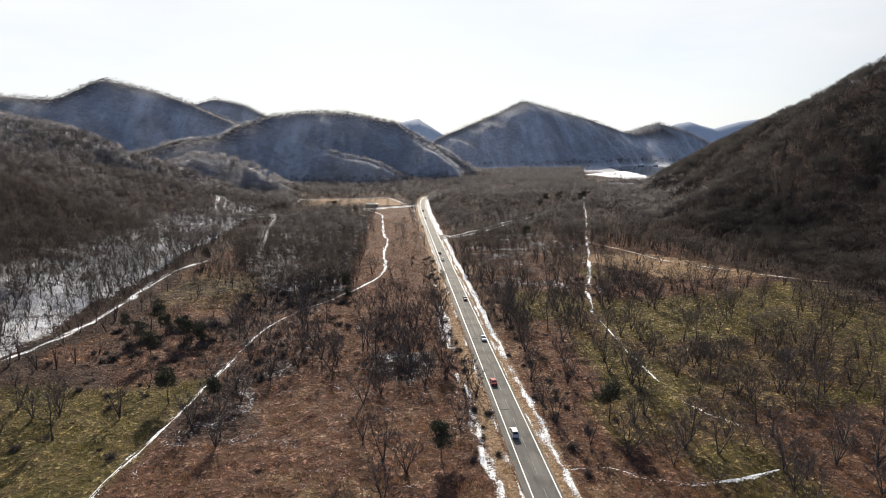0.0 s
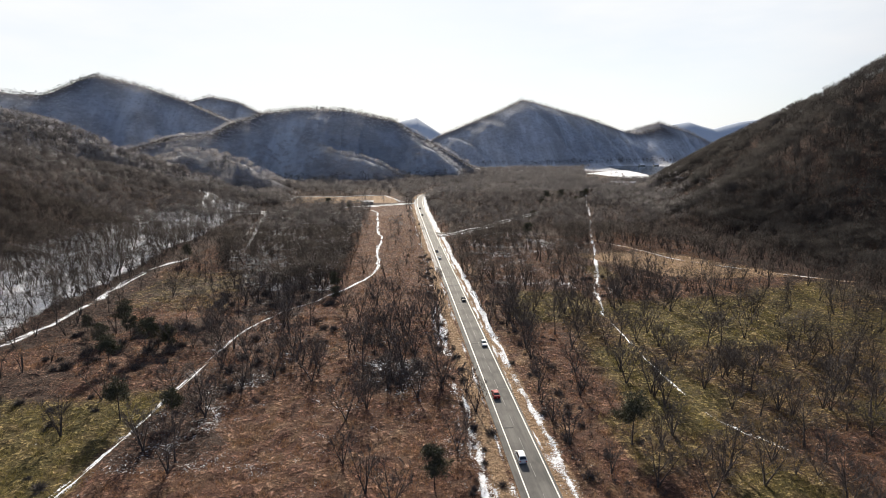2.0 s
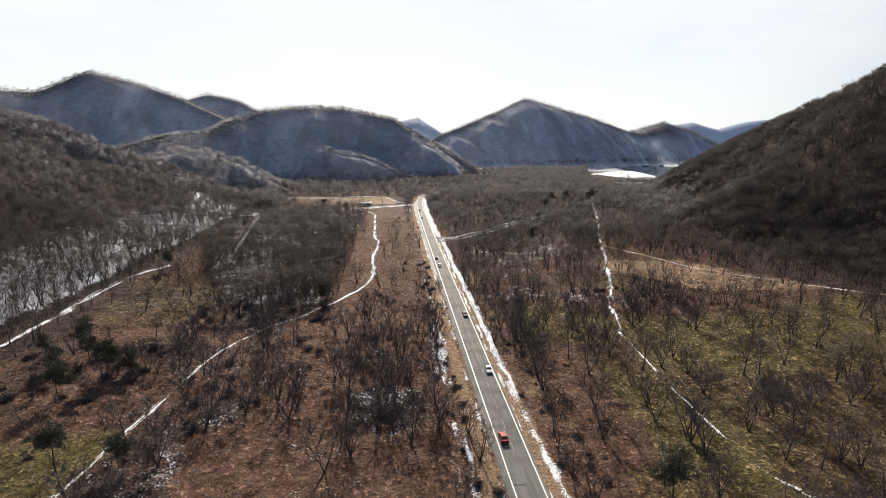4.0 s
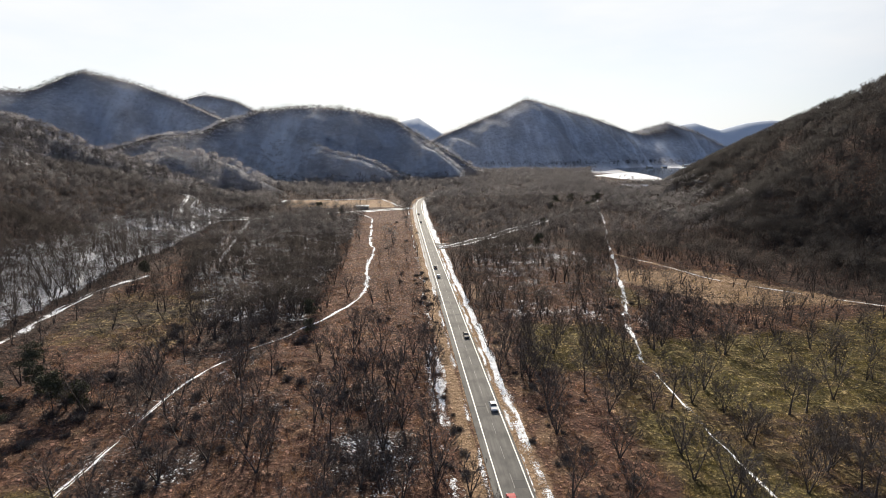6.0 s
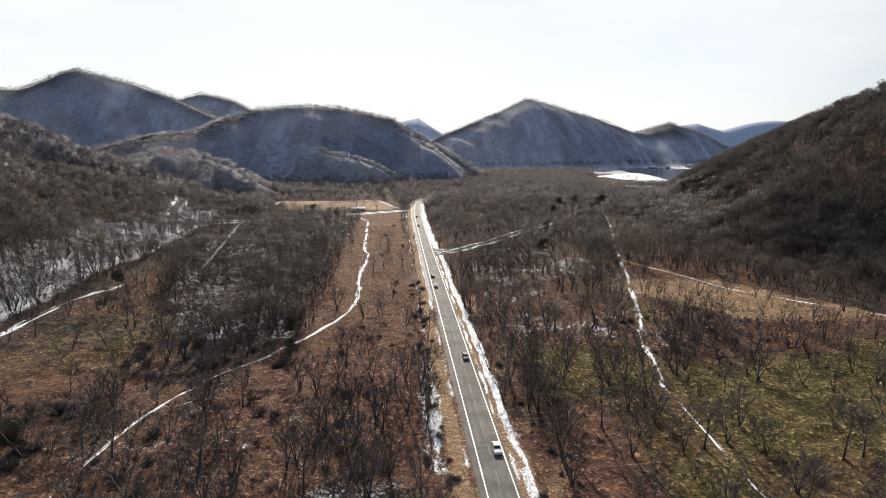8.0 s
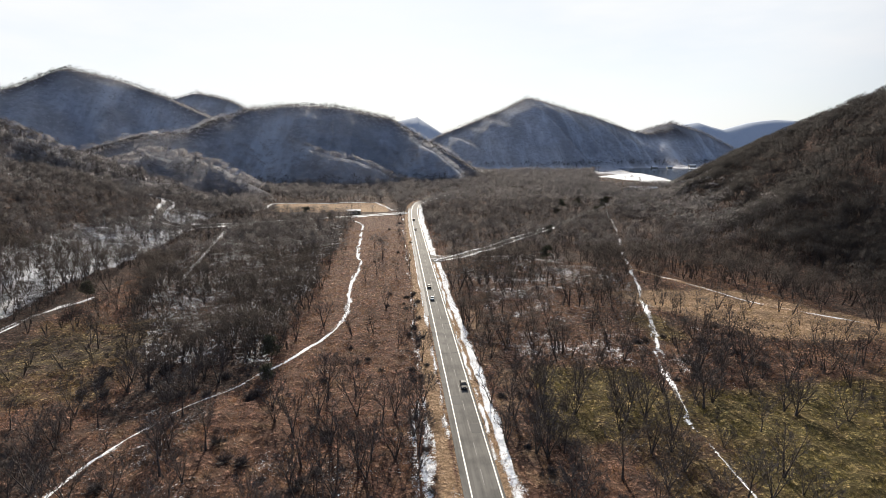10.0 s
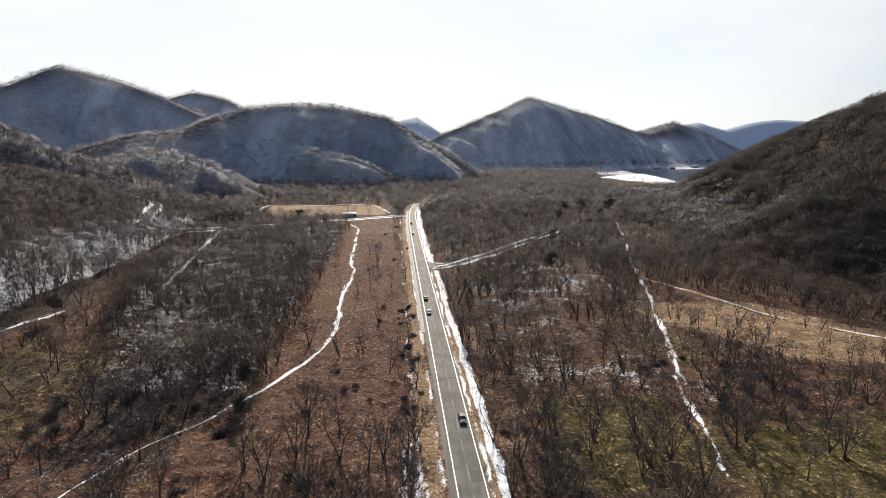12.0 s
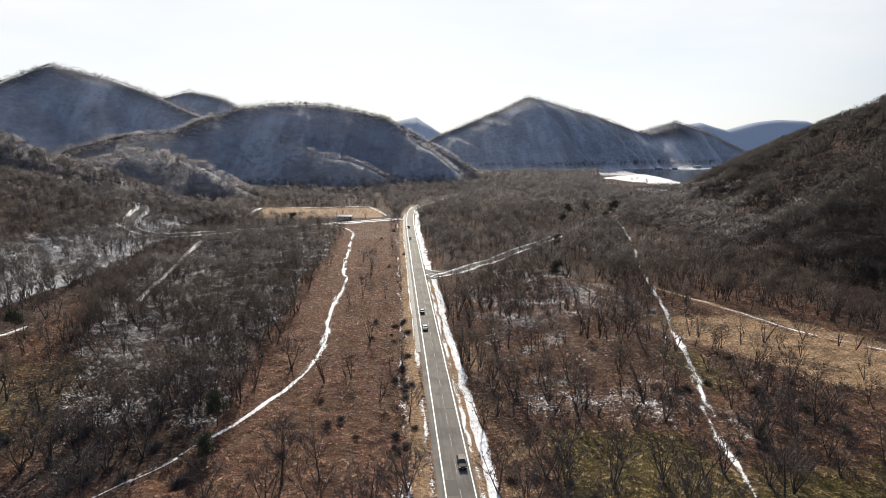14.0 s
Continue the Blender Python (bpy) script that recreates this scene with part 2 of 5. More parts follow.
# same twigs darkened for the right-hand slope: its shade is in the colour
SHADED_WOOD = wood_material("shaded_slope_twigs", (0.034, 0.031, 0.030), (0.086, 0.078, 0.075), 0.35)
PAINT = plain("road_paint", (0.76, 0.75, 0.72), 0.6, vary=0.35, scale=2.0)
WORN_PAINT = plain("worn_road_paint", (0.30, 0.29, 0.28), 0.7, vary=0.6, scale=1.5)
CONCRETE = plain("concrete", (0.36, 0.35, 0.33), 0.9, vary=0.4, scale=0.8)
TAR = plain("tar_patch", (0.030, 0.030, 0.031), 0.8, vary=0.3, scale=2.0)
ROOF_WHITE = plain("snowy_roof", (0.82, 0.83, 0.85), 0.7, vary=0.15, scale=0.6)
WALL_CREAM = plain("cream_wall", (0.52, 0.48, 0.41), 0.85, vary=0.2)
WALL_BROWN = plain("brown_wall", (0.12, 0.085, 0.06), 0.85, vary=0.3)
ROOF_DARK = plain("dark_roof", (0.08, 0.08, 0.085), 0.6, vary=0.3)
GLASS = plain("dark_glass", (0.02, 0.022, 0.025), 0.08, spec=0.6, vary=0.1)
RUBBER = plain("tyre_rubber", (0.025, 0.025, 0.025), 0.85, vary=0.2)
RIM = plain("alloy_rim", (0.55, 0.55, 0.56), 0.35, metal=0.9, vary=0.1)
LAMP_RED = plain("red_lamp", (0.35, 0.02, 0.015), 0.2, vary=0.1)
LAMP_CLEAR = plain("clear_lamp", (0.75, 0.76, 0.78), 0.12, vary=0.05)


# ---- numbers: smooth noise, plan lines, the lie of the land ----
def hashed(i, j, seed):
    h = (i.astype(np.int64) * 374761393 + j.astype(np.int64) * 668265263 + seed * 974711) & 0x7FFFFFFF
    h = ((h ^ (h >> 13)) * 1274126177) & 0x7FFFFFFF
    return ((h ^ (h >> 16)) & 0xFFFF) / 65535.0


def vnoise(x, y, size, seed=0):
    """Value noise from 0 to 1 with lumps of that size in metres."""
    u, v = np.asarray(x, float) / size, np.asarray(y, float) / size
    i, j = np.floor(u), np.floor(v)
    a, b = u - i, v - j
    a, b = a * a * (3 - 2 * a), b * b * (3 - 2 * b)
    return (hashed(i, j, seed) * (1 - a) + hashed(i + 1, j, seed) * a) * (1 - b) + (hashed(i, j + 1, seed) * (1 - a) + hashed(i + 1, j + 1, seed) * a) * b


def fbm(x, y, size, seed=0, octaves=4):
    total, amp, norm = 0.0, 1.0, 0.0
    for k in range(octaves):
        total = total + amp * vnoise(x, y, size / 2**k, seed + 17 * k)
        norm += amp
        amp *= 0.5
    return total / norm


def step(v, a, b):
    t = np.clip((np.asarray(v, float) - a) / (b - a), 0, 1)
    return t * t * (3 - 2 * t)


def box(v, a, b, soft):
    return step(v, a - soft, a + soft) * (1 - step(v, b - soft, b + soft))


def near_line(x, y, line, whole=False):
    """Distance to a plan line, and the third value of the line at the nearest place (0 where it has none)."""
    best, value, run, place = np.full(np.shape(x), 1e9), np.zeros(np.shape(x)), 0.0, np.zeros(np.shape(x))
    for p, q in zip(line[:-1], line[1:]):
        dx, dy = q[0] - p[0], q[1] - p[1]
        t = np.clip(((x - p[0]) * dx + (y - p[1]) * dy) / (dx * dx + dy * dy), 0, 1)
        d = np.hypot(x - p[0] - t * dx, y - p[1] - t * dy)
        v = (p[2] + t * (q[2] - p[2])) if len(p) > 2 else 0.0
        value = np.where(d < best, v, value)
        place = np.where(d < best, run + t * math.hypot(dx, dy), place)
        best, run = np.minimum(best, d), run + math.hypot(dx, dy)
    return (best, value, place) if whole else (best, value)


def soften(line, n=6):
    """A Catmull-Rom line through the points."""
    p = [np.array(q, float) for q in line]
    p = [2 * p[0] - p[1]] + p + [2 * p[-1] - p[-2]]
    out = []
    for a, b, c, d in zip(p, p[1:], p[2:], p[3:]):
        for k in range(n):
            t = k / n
            out.append(0.5 * (2 * b + (c - a) * t + (2 * a - 5 * b + 4 * c - d) * t * t + (3 * b - a - 3 * c + d) * t**3))
    return out + [p[-2]]


ROAD_X = 28.8
ROAD = [(ROAD_X, -300), (ROAD_X, 60), (ROAD_X, 250), (ROAD_X, 450), (29.5, 580), (32.5, 650), (39, 694), (56, 742), (88, 816), (118, 878), (170, 960)]
SIDE_ROAD = [(34, 399), (46, 406), (63, 425), (83, 449), (108, 480), (139, 522), (185, 590), (230, 650), (300, 735)]
LEFT_ROAD = [(24, 606), (-29, 588), (-70, 567), (-95, 549), (-118, 523), (-137, 505), (-152, 508), (-161, 526), (-165, 548), (-175, 580), (-190, 600), (-214, 594), (-250, 582)]
TRAIL = [(-68, 40), (-66, 80), (-63, 106), (-59, 134), (-55.5, 163), (-53, 189), (-50, 209), (-42, 229), (-28, 246), (-18, 262), (-10.5, 281), (-6.5, 307), (-8, 354), (-6, 394), (-9, 414), (-11.5, 494), (-14, 541), (-26, 571), (-40, 588)]
FOREST_TRAIL = [(-150, 110), (-135, 150), (-127, 179), (-122.5, 201), (-120.5, 238), (-122, 276), (-120, 309), (-112, 335)]
SHORT_TRAIL = [(-88, 365), (-91, 383), (-95, 410), (-101, 447), (-107, 493), (-110, 528)]
RIGHT_TRAIL = [(95, 86), (88, 104), (84, 116), (78, 127), (75.5, 134), (76, 157), (77, 176), (78.5, 193), (79.5, 213), (83, 224), (87, 238), (93.5, 258), (102, 279), (110, 304), (118.5, 328), (130, 364), (151, 427), (184, 523), (209, 602), (240, 690)]
MEADOW_TRAIL = [(131, 367), (136, 358), (144, 341), (151.5, 321), (161, 305), (171, 291), (190, 268), (212, 246)]
SPUR_TRAIL = [(34, 106), (43, 106), (50, 102), (57, 98.6), (69, 99), (81, 101.5)]

# crests (x, y, height), fall of the slope, width of the rounded top, size of gullies
RIDGES = []


def ridge(line, fall, width, wild):
    RIDGES.append((line, fall, width, wild))


# left mountain with its spurs
ridge([(-760, 850, 110), (-639, 1000, 150), (-586, 1060, 147), (-561, 1110, 175), (-536, 1132, 188), (-499, 1150, 180), (-456, 1170, 169), (-392, 1165, 146), (-307, 1160, 108), (-220, 1150, 66)], 0.78, 3, 0.5)
ridge([(-760, 1560, 124), (-577, 1540, 154), (-461, 1540, 185), (-390, 1540, 169), (-328, 1540, 138), (-200, 1560, 88)], 0.62, 3, 0.5)
# middle hill, its long arm to the left and the spurs on its near side
ridge([(-351, 800, 48), (-346, 820, 54), (-328, 860, 64), (-319, 890, 69), (-277, 950, 77), (-258, 990, 93), (-221, 1030, 109), (-179, 1060, 119), (-140, 1080, 122), (-87, 1090, 121), (-38, 1085, 111), (1, 1075, 99), (50, 1060, 74), (107, 1040, 41), (153, 1020, 11), (180, 1008, -8)], 0.64, 4, 0.6)
# right mountain
ridge([(10, 1550, 10), (133, 1600, 84), (249, 1620, 128), (300, 1630, 147), (374, 1632, 183), (503, 1640, 150), (610, 1650, 122), (703, 1660, 94), (800, 1610, 47)], 0.70, 3, 0.5)
ridge([(690, 1720, 84), (740, 1690, 100), (801, 1665, 120), (884, 1650, 94), (948, 1600, 52), (1042, 1560, 0)], 0.62, 8, 0.5)
CRESTS = RIDGES[:5]
# far ranges
ridge([(-300, 2800, 40), (-128, 2800, 96), (11, 2800, 158), (122, 2800, 182), (261, 2800, 94), (420, 2800, 20)], 0.6, 30, 0.7)
ridge([(1100, 2900, 40), (1353, 2900, 87), (1473, 2900, 149), (1553, 2900, 164), (1694, 2900, 124), (1830, 2900, 160), (1960, 2900, 178), (2136, 2900, 172), (2240, 2900, 130), (2469, 3000, 150), (2800, 3000, 90)], 0.6, 30, 0.7)
# steep slope on the right
ridge([(800, -200, 250), (620, 150, 235), (500, 300, 187), (420, 440, 140), (410, 520, 106), (418, 600, 88), (430, 680, 70), (432, 760, 48), (430, 830, 22), (428, 900, -4)], 0.68, 18, 1.0)
STEEP = RIDGES[-1]
# low wooded ridges on the left
ridge([(-620, 250, 190), (-470, 430, 130), (-375, 560, 96), (-340, 610, 86), (-309, 630, 72), (-282, 630, 56), (-252, 628, 46), (-221, 625, 36), (-193, 622, 27), (-165, 612, 10), (-145, 600, -4)], 0.58, 8, 0.4)
ridge([(-480, -200, 120), (-420, 150, 84), (-380, 300, 70), (-335, 430, 60), (-300, 520, 52)], 0.30, 20, 0.4)
ridge([(-330, 690, 34), (-261, 700, 45), (-247, 720, 54), (-216, 740, 51), (-186, 750, 41), (-171, 745, 31), (-146, 740, 19), (-115, 732, 2)], 0.55, 6, 0.4)
ridge([(-205, 1030, 100), (-192, 985, 79), (-143, 960, 63), (-83, 930, 48), (-41, 920, 40), (-11, 910, 28), (30, 898, 2)], 0.60, 6, 0.4)
ridge([(1, 1070, 96), (30, 1040, 72), (70, 990, 54), (99, 960, 30), (122, 935, 2)], 0.62, 5, 0.4)


def spurs(main, starts, lean, length, lift, fall):
    """Spurs running down the near face of a crest, proud of the slope between them."""
    line = main[0]
    px, py, pz = [q[0] for q in line], [q[1] for q in line], [q[2] for q in line]
    for k, x in enumerate(starts):
        far = length * (0.85 + 0.15 * (k % 3))
        pts = []
        for t in (0.12, 0.32, 0.55, 0.8, 1.0):
            d = far * t
            at = x + lean * d + 6 * math.sin(3.1 * k + 4 * t)
            pts.append((at, float(np.interp(x, px, py)) - d, float(np.interp(at, px, pz)) - fall * d + lift * (0.8 + 0.2 * (k % 2)) * math.sin(math.pi * t) - 12 * (t < 0.2)))
        ridge(pts, 0.85, 3, 0.3)


spurs(CRESTS[0], (-655, -612, -570, -530, -492, -452, -408, -362), 0.22, 210, 5, 0.78)
spurs(CRESTS[3], (90, 145, 195, 245, 295, 345, 392, 440, 488, 540, 595, 650), 0.62, 200, 22, 0.70)
spurs(CRESTS[4], (745, 785, 830, 880), 0.25, 150, 12, 0.68)
spurs(CRESTS[2], (-245, -130, -70), 0.15, 150, 10, 0.66)


def shore(x, y):
    """The snow-covered spit at the near end of the lake, 1 on it."""
    return step(x - 391 - (1111 - y) * 0.16, -5, 5) * (1 - step(y - 1111 - (x - 391) * 0.965, -12, 12)) * (1 - step(x - 467 - (y - 957) * 0.2, -4, 4)) * step(y, 900, 925)


def land(x, y):
    """Height of the ground."""
    x, y = np.broadcast_arrays(np.asarray(x, float), np.asarray(y, float))
    top = np.zeros(x.shape)
    gully = fbm(x, y, 150, 5, 4) - 0.5
    rough = fbm(x, y, 45, 9, 3) - 0.5
    for line, fall, width, wild in RIDGES:
        lowered = 8.0 if width == 18 else -2.0 if fall == 0.64 else 3.0
        reach = max(q[2] for q in line) / fall + 130
        px, py = [q[0] for q in line], [q[1] for q in line]
        on = (x > min(px) - reach) & (x < max(px) + reach) & (y > min(py) - reach) & (y < max(py) + reach)
        if not on.any():
            continue
        r = rough[on]
        d, crest, place = near_line(x[on], y[on], line, True)
        away = step(d, 10, 90)
        rib = 36 * (np.abs(fbm(place + 12 * r, d * 0.15, 80, 71, 3) - 0.5) * 2 - 0.25) * step(d, 15, 140)
        h = crest - lowered - fall * (np.sqrt(d * d + width * width) - width) + wild * away * (34 * gully[on] + 10 * r + rib)
        top[on] += (6 * np.logaddexp(0, h / 6)) ** 9
    top = top ** (1 / 9)
    road, _ = near_line(x, y, ROAD)
    flat = step(road, 7, 22)
    low = 1 - step(top, 2, 14)
    top = np.maximum(top - 0.6, 0.0) * step(road, 8, 60)
    swell = (fbm(x, y, 60, 31, 2) - 0.5) * 2.2 + (fbm(x, y, 14, 33, 2) - 0.5) * 0.9
    ditch = -0.7 * np.exp(-(((x - 18.6) / 1.2) ** 2)) * (1 - step(y, 560, 590))
    lake = box(x, 455, 1500, 25) * box(y - 1.6 * (x - 470) * (x < 700), 880, 1420, 40) * (1 - shore(x, y))
    return top + swell * flat * low - 0.15 + ditch - 2.5 * lake


def zones(x, y, z):
    """Snow, bamboo grass, straw and rusty grass at a place, each from 0 to 1."""
    x, y = np.asarray(x, float), np.asarray(y, float)
    wob = (fbm(x, y, 40, 51, 3) - 0.5) * 40
    meadow = box(x + wob * 0.2, -34, 15, 4) * box(y + wob * 0.3, 208, 310, 8)
    rust = box(x + wob * 0.4, -62, 40, 8) * (1 - step(y, 585, 600))
    rust = np.maximum(rust, box(x + wob * 0.5, -118, -55, 8) * box(y + wob, 150, 372, 12))
    rust = rust * (1 - 0.25 * box(x + wob * 0.4, -122, -62, 8) * box(y + wob * 0.4, 228, 380, 14))
    inside = step(x + wob * 0.3, -72 - np.clip(y - 262, -40, 130) * 0.37, -62 - np.clip(y - 262, -40, 130) * 0.37)
    rust = rust * (1 - 0.75 * inside * (1 - step(x + wob * 0.5, -30, -22)) * box(y + wob * 0.3, 240, 560, 10))
    rust = np.maximum(rust, 0.54 * box(x + wob * 0.5, 36, 190, 10) * (1 - step(y + wob, 380, 430)))
    rust = rust * (1 - 0.12 * (1 - step(x, -40, -10)) * step(y, 140, 180))
    rust = rust * (1 - 0.42 * (1 - meadow) * step(fbm(x, y, 17, 91, 3), 0.42, 0.58) * box(x, -62, 14, 6) * box(y, 158, 262, 10))
    moss = 0.76 * box(x + wob * 0.5, -150, -58, 5) * (1 - step(y + wob * 0.4, 148, 172))
    clump = step(fbm(x, y, 24, 61, 3), 0.40, 0.62)
    rust = rust * (1 - 0.6 * (1 - meadow) * clump * (x < 24) * (y > 125) * (y < 290))
    rust = np.maximum(rust, 0.86 * box(x + wob * 0.35, 33, 60, 6) * (1 - step(y + wob, 185, 225)))
    moss = np.maximum(moss, 0.68 * (1 - 0.28 * clump) * box(x + wob * 0.4, 59, 205, 8) * (1 - step(y + wob * 0.6 + 0.15 * (100 - x), 224, 254)) * (1 - 0.7 * step(x + wob * 0.4, 84, 96) * (1 - step(y + wob * 0.3, 118, 132))))
    moss = np.maximum(moss, 0.47 * box(x + wob * 0.5, -118, -62, 8) * box(y + wob * 0.5, 230, 312, 12))
    moss = np.maximum(moss, 0.55 * box(x + wob * 0.3, 49, 64, 4) * box(y + wob * 0.3, 112, 142, 6))
    moss = np.maximum(moss, 0.60 * box(x + wob * 0.3, 46, 84, 5) * box(y + wob * 0.4, 208, 250, 8))
    moss = np.maximum(moss, 0.42 * box(x + wob * 0.4, -30, 5, 9) * (1 - step(y + wob * 0.5, 108, 126)))
    moss = np.maximum(moss, 0.55 * box(x + wob * 0.2, 96, 112, 5) * box(y, 262, 300, 10))
    straw = 0.70 * box(x + wob * 0.3 + (y - 300) * 0.55, 112, 178, 8) * box(y + wob * 0.4, 260, 328, 8)
    straw = np.maximum(straw, box(x + 0.1 * (y - 655), -106, 4, 2) * box(y, 622, 690, 3))
    straw = np.maximum(straw, 0.9 * box(x, 20.2, 24.2, 0.5) * (y < 640))
    straw = np.maximum(straw, 0.32 * box(x + wob * 0.5, -40, 15, 8) * box(y + wob * 0.4, 96, 150, 10))
    straw = np.maximum(straw, 0.46 * box(x + wob * 0.3, 34, 47, 4) * (1 - step(y, 300, 360)) * (0.6 + 0.8 * (fbm(x, y, 11, 95, 3) - 0.2)))
    snow = 0.365 + (0.035 + 0.035 * clump * (y > 125) + 0.02 * step(fbm(x, y, 17, 91, 3), 0.42, 0.58) * box(y, 158, 262, 10)) * box(x, -60, 24, 5) * (y < 300) * (1 - 0.8 * meadow) + 0.05 * clump * box(x, 36, 70, 5) + 0 * x
    left = step(-x + wob * 0.3, 118, 132) * (1 - step(y, 560, 620)) * step(y, 60, 140)
    snow = np.maximum(snow, (0.52 + 0.035 * (x > -185)) * left * (1 - 0.26 * step(z, 5, 20)))
    snow = np.maximum(snow, 0.475 * inside * (1 - step(x + wob * 0.4, -28, -12)) * box(y, 250, 560, 12))
    snow = np.maximum(snow, 0.46 * step(z, 12, 35) * box(y, 480, 760, 40) * (x < -100))
    snow = np.where((y > 950) & (x < 330), 0.30, snow)
    snow = np.where(y > 2300, 0.66, snow)
    snow = np.maximum(snow, (0.36 + 0.04 * (y < 250)) * box(x + wob * 0.3, 15.5, 20.5, 2.0) * (y < 600))
    snow = np.maximum(snow, 0.53 * box(x + wob * 0.12, 15, 22, 2.0) * box(y + wob * 0.3, 128, 240, 10))
    snow = np.maximum(snow, 0.43 * box(x, 33, 37, 1) * (y < 640))
    snow = np.maximum(snow, shore(x, y) * 1.2)
    snow = np.where((straw > 0.5) & (y > 600), np.minimum(snow, 0.2), snow)
    near_right = box(x, 40, 215, 6) * (y < 420)
    snow = np.where(near_right > 0.5, 0.32 + 0.06 * clump + 0.10 * box(x + wob, 45, 112, 14) * step(y + wob, 215, 270), snow)
    snow = np.where((x > 205) & (y < 880), np.minimum(snow, 0.30), snow)
    return np.clip(snow, 0, 1), np.clip(moss, 0, 1), np.clip(straw, 0, 1), np.clip(rust, 0, 1)


# ---- mesh helpers ----
def mesh_of(name, verts, faces, mats, smooth=False, zone=None, tint=None, puff=None):
    """A mesh from arrays: faces is a list of index arrays, each of faces with alike corner counts."""
    me = bpy.data.meshes.new(name)
    verts = np.asarray(verts, np.float32)
    faces = [np.asarray(f, np.int32) for f in faces if len(f)]
    me.vertices.add(len(verts))
    me.vertices.foreach_set("co", verts.ravel())
    loops = np.concatenate([f.ravel() for f in faces])
    sizes = np.concatenate([np.full(len(f), f.shape[1], np.int32) for f in faces])
    starts = np.concatenate([[0], np.cumsum(sizes)[:-1]]).astype(np.int32)
    me.loops.add(len(loops))
    me.loops.foreach_set("vertex_index", loops)
    me.polygons.add(len(sizes))
    me.polygons.foreach_set("loop_start", starts)
    me.polygons.foreach_set("loop_total", sizes)
    if smooth:
        me.polygons.foreach_set("use_smooth", np.ones(len(sizes), bool))
    me.update(calc_edges=True)
    for m in mats:
        me.materials.append(m)
    if tint is not None:
        me.attributes.new("tint", "FLOAT", "POINT").data.foreach_set("value", tint.astype(np.float32))
    if puff is not None:
        me.attributes.new("puff", "FLOAT_VECTOR", "POINT").data.foreach_set("vector", puff.astype(np.float32).ravel())
    if zone is not None:
        layer = me.attributes.new("zone", "FLOAT_COLOR", "POINT")
        layer.data.foreach_set("color", np.stack(zone, 1).astype(np.float32).ravel())
    return me


def part(name, bm, material, parent, label=""):
    """Links a bmesh or a mesh as one object under a thing."""
    if isinstance(bm, bmesh.types.BMesh):
        me = bpy.data.meshes.new(name)
        bm.to_mesh(me)
        bm.free()
        me.materials.append(material)
    else:
        me = bm
    ob = new(name, me)
    ob.parent = parent
    return tagged(ob, label)


def along(line, every):
    """Evenly spaced places on a softened plan line, and its side direction there."""
    p = np.array(soften(line, 8))[:, :2]
    run = np.concatenate([[0], np.cumsum(np.hypot(*np.diff(p, axis=0).T))])
    s = np.arange(0, run[-1], every)
    x, y = np.interp(s, run, p[:, 0]), np.interp(s, run, p[:, 1])
    dx, dy = np.gradient(x), np.gradient(y)
    k = np.hypot(dx, dy)
    return s, x, y, dy / k, -dx / k


def ribbon(line, wide, offset=0.0, lift=0.06, every=1.5, ragged=0.0, gaps=0.0, seed=1, flat=None, size=6.0):
    """A strip along a plan line, its edges uneven by ragged and broken where the noise lies under gaps."""
    s, x, y, nx, ny = along(line, every)
    a = wide / 2 * (1 + ragged * (fbm(s, 0 * s, size, seed, 3) * 4 - 2))
    b = wide / 2 * (1 + ragged * (fbm(s, 0 * s, size, seed + 5, 3) * 4 - 2))
    rows = []
    for w in (-a, (b - a) * 0.5, b):
        px, py = x + nx * (offset + w), y + ny * (offset + w)
        pz = (land(px, py) if flat is None else np.full(len(px), flat)) + lift
        rows.append(np.stack([px, py, pz], 1))
    v = np.stack(rows, 1).reshape(-1, 3)
    i = np.arange(len(s) - 1)
    i = i[fbm(s, 0 * s + 3.7, size * 2, seed + 9, 3)[:-1] > gaps]
    f = np.concatenate([np.stack([3 * i + c, 3 * i + c + 1, 3 * i + c + 4, 3 * i + c + 3], 1) for c in (0, 1)])
    return v, f


def covered(line, offsets, snow, seed, swing=0.25, lift=0.07, every=0.9, size=9.0, straw=None, heap=0.12):
    """A strip of ground along a plan line with its own snow: how much lies there at each offset across it, swelling and giving out along the way."""
    s, x, y, nx, ny = along(line, every)
    n, m = len(s), len(offsets)
    v, zone = np.zeros((n, m, 3)), np.zeros((n, m, 4))
    for k, (o, c) in enumerate(zip(offsets, snow)):
        wave = (fbm(s, 0 * s + o * 2.3, size, seed + k, 3) - 0.5) * 2
        o = o + (fbm(s, 0 * s, size * 0.8, seed + 40, 3) - 0.5) * 0.9 * (0 < k < m - 1)
        px, py = x + nx * o, y + ny * o
        pz = land(px, py)
        zs = np.stack(zones(px, py, pz), 1)
        cover = np.clip(c + swing * wave * (c > 0.1), 0, 1)
        zs[:, 0] = cover if 0 < k < m - 1 else np.minimum(zs[:, 0], 0.35)
        if straw:
            zs[:, 2] = straw[k]
        zone[:, k] = zs
        v[:, k] = np.stack([px, py, pz + (lift + heap * cover if 0 < k < m - 1 else -0.03)], 1)
    idx = np.arange(n * m).reshape(n, m)
    f = np.stack([idx[:-1, :-1].ravel(), idx[:-1, 1:].ravel(), idx[1:, 1:].ravel(), idx[1:, :-1].ravel()], 1)
    return v.reshape(-1, 3), f, zone.reshape(-1, 4).T


def setting(name, me, label, category):
    return tagged(new(name, me), label, category, kind="structure")


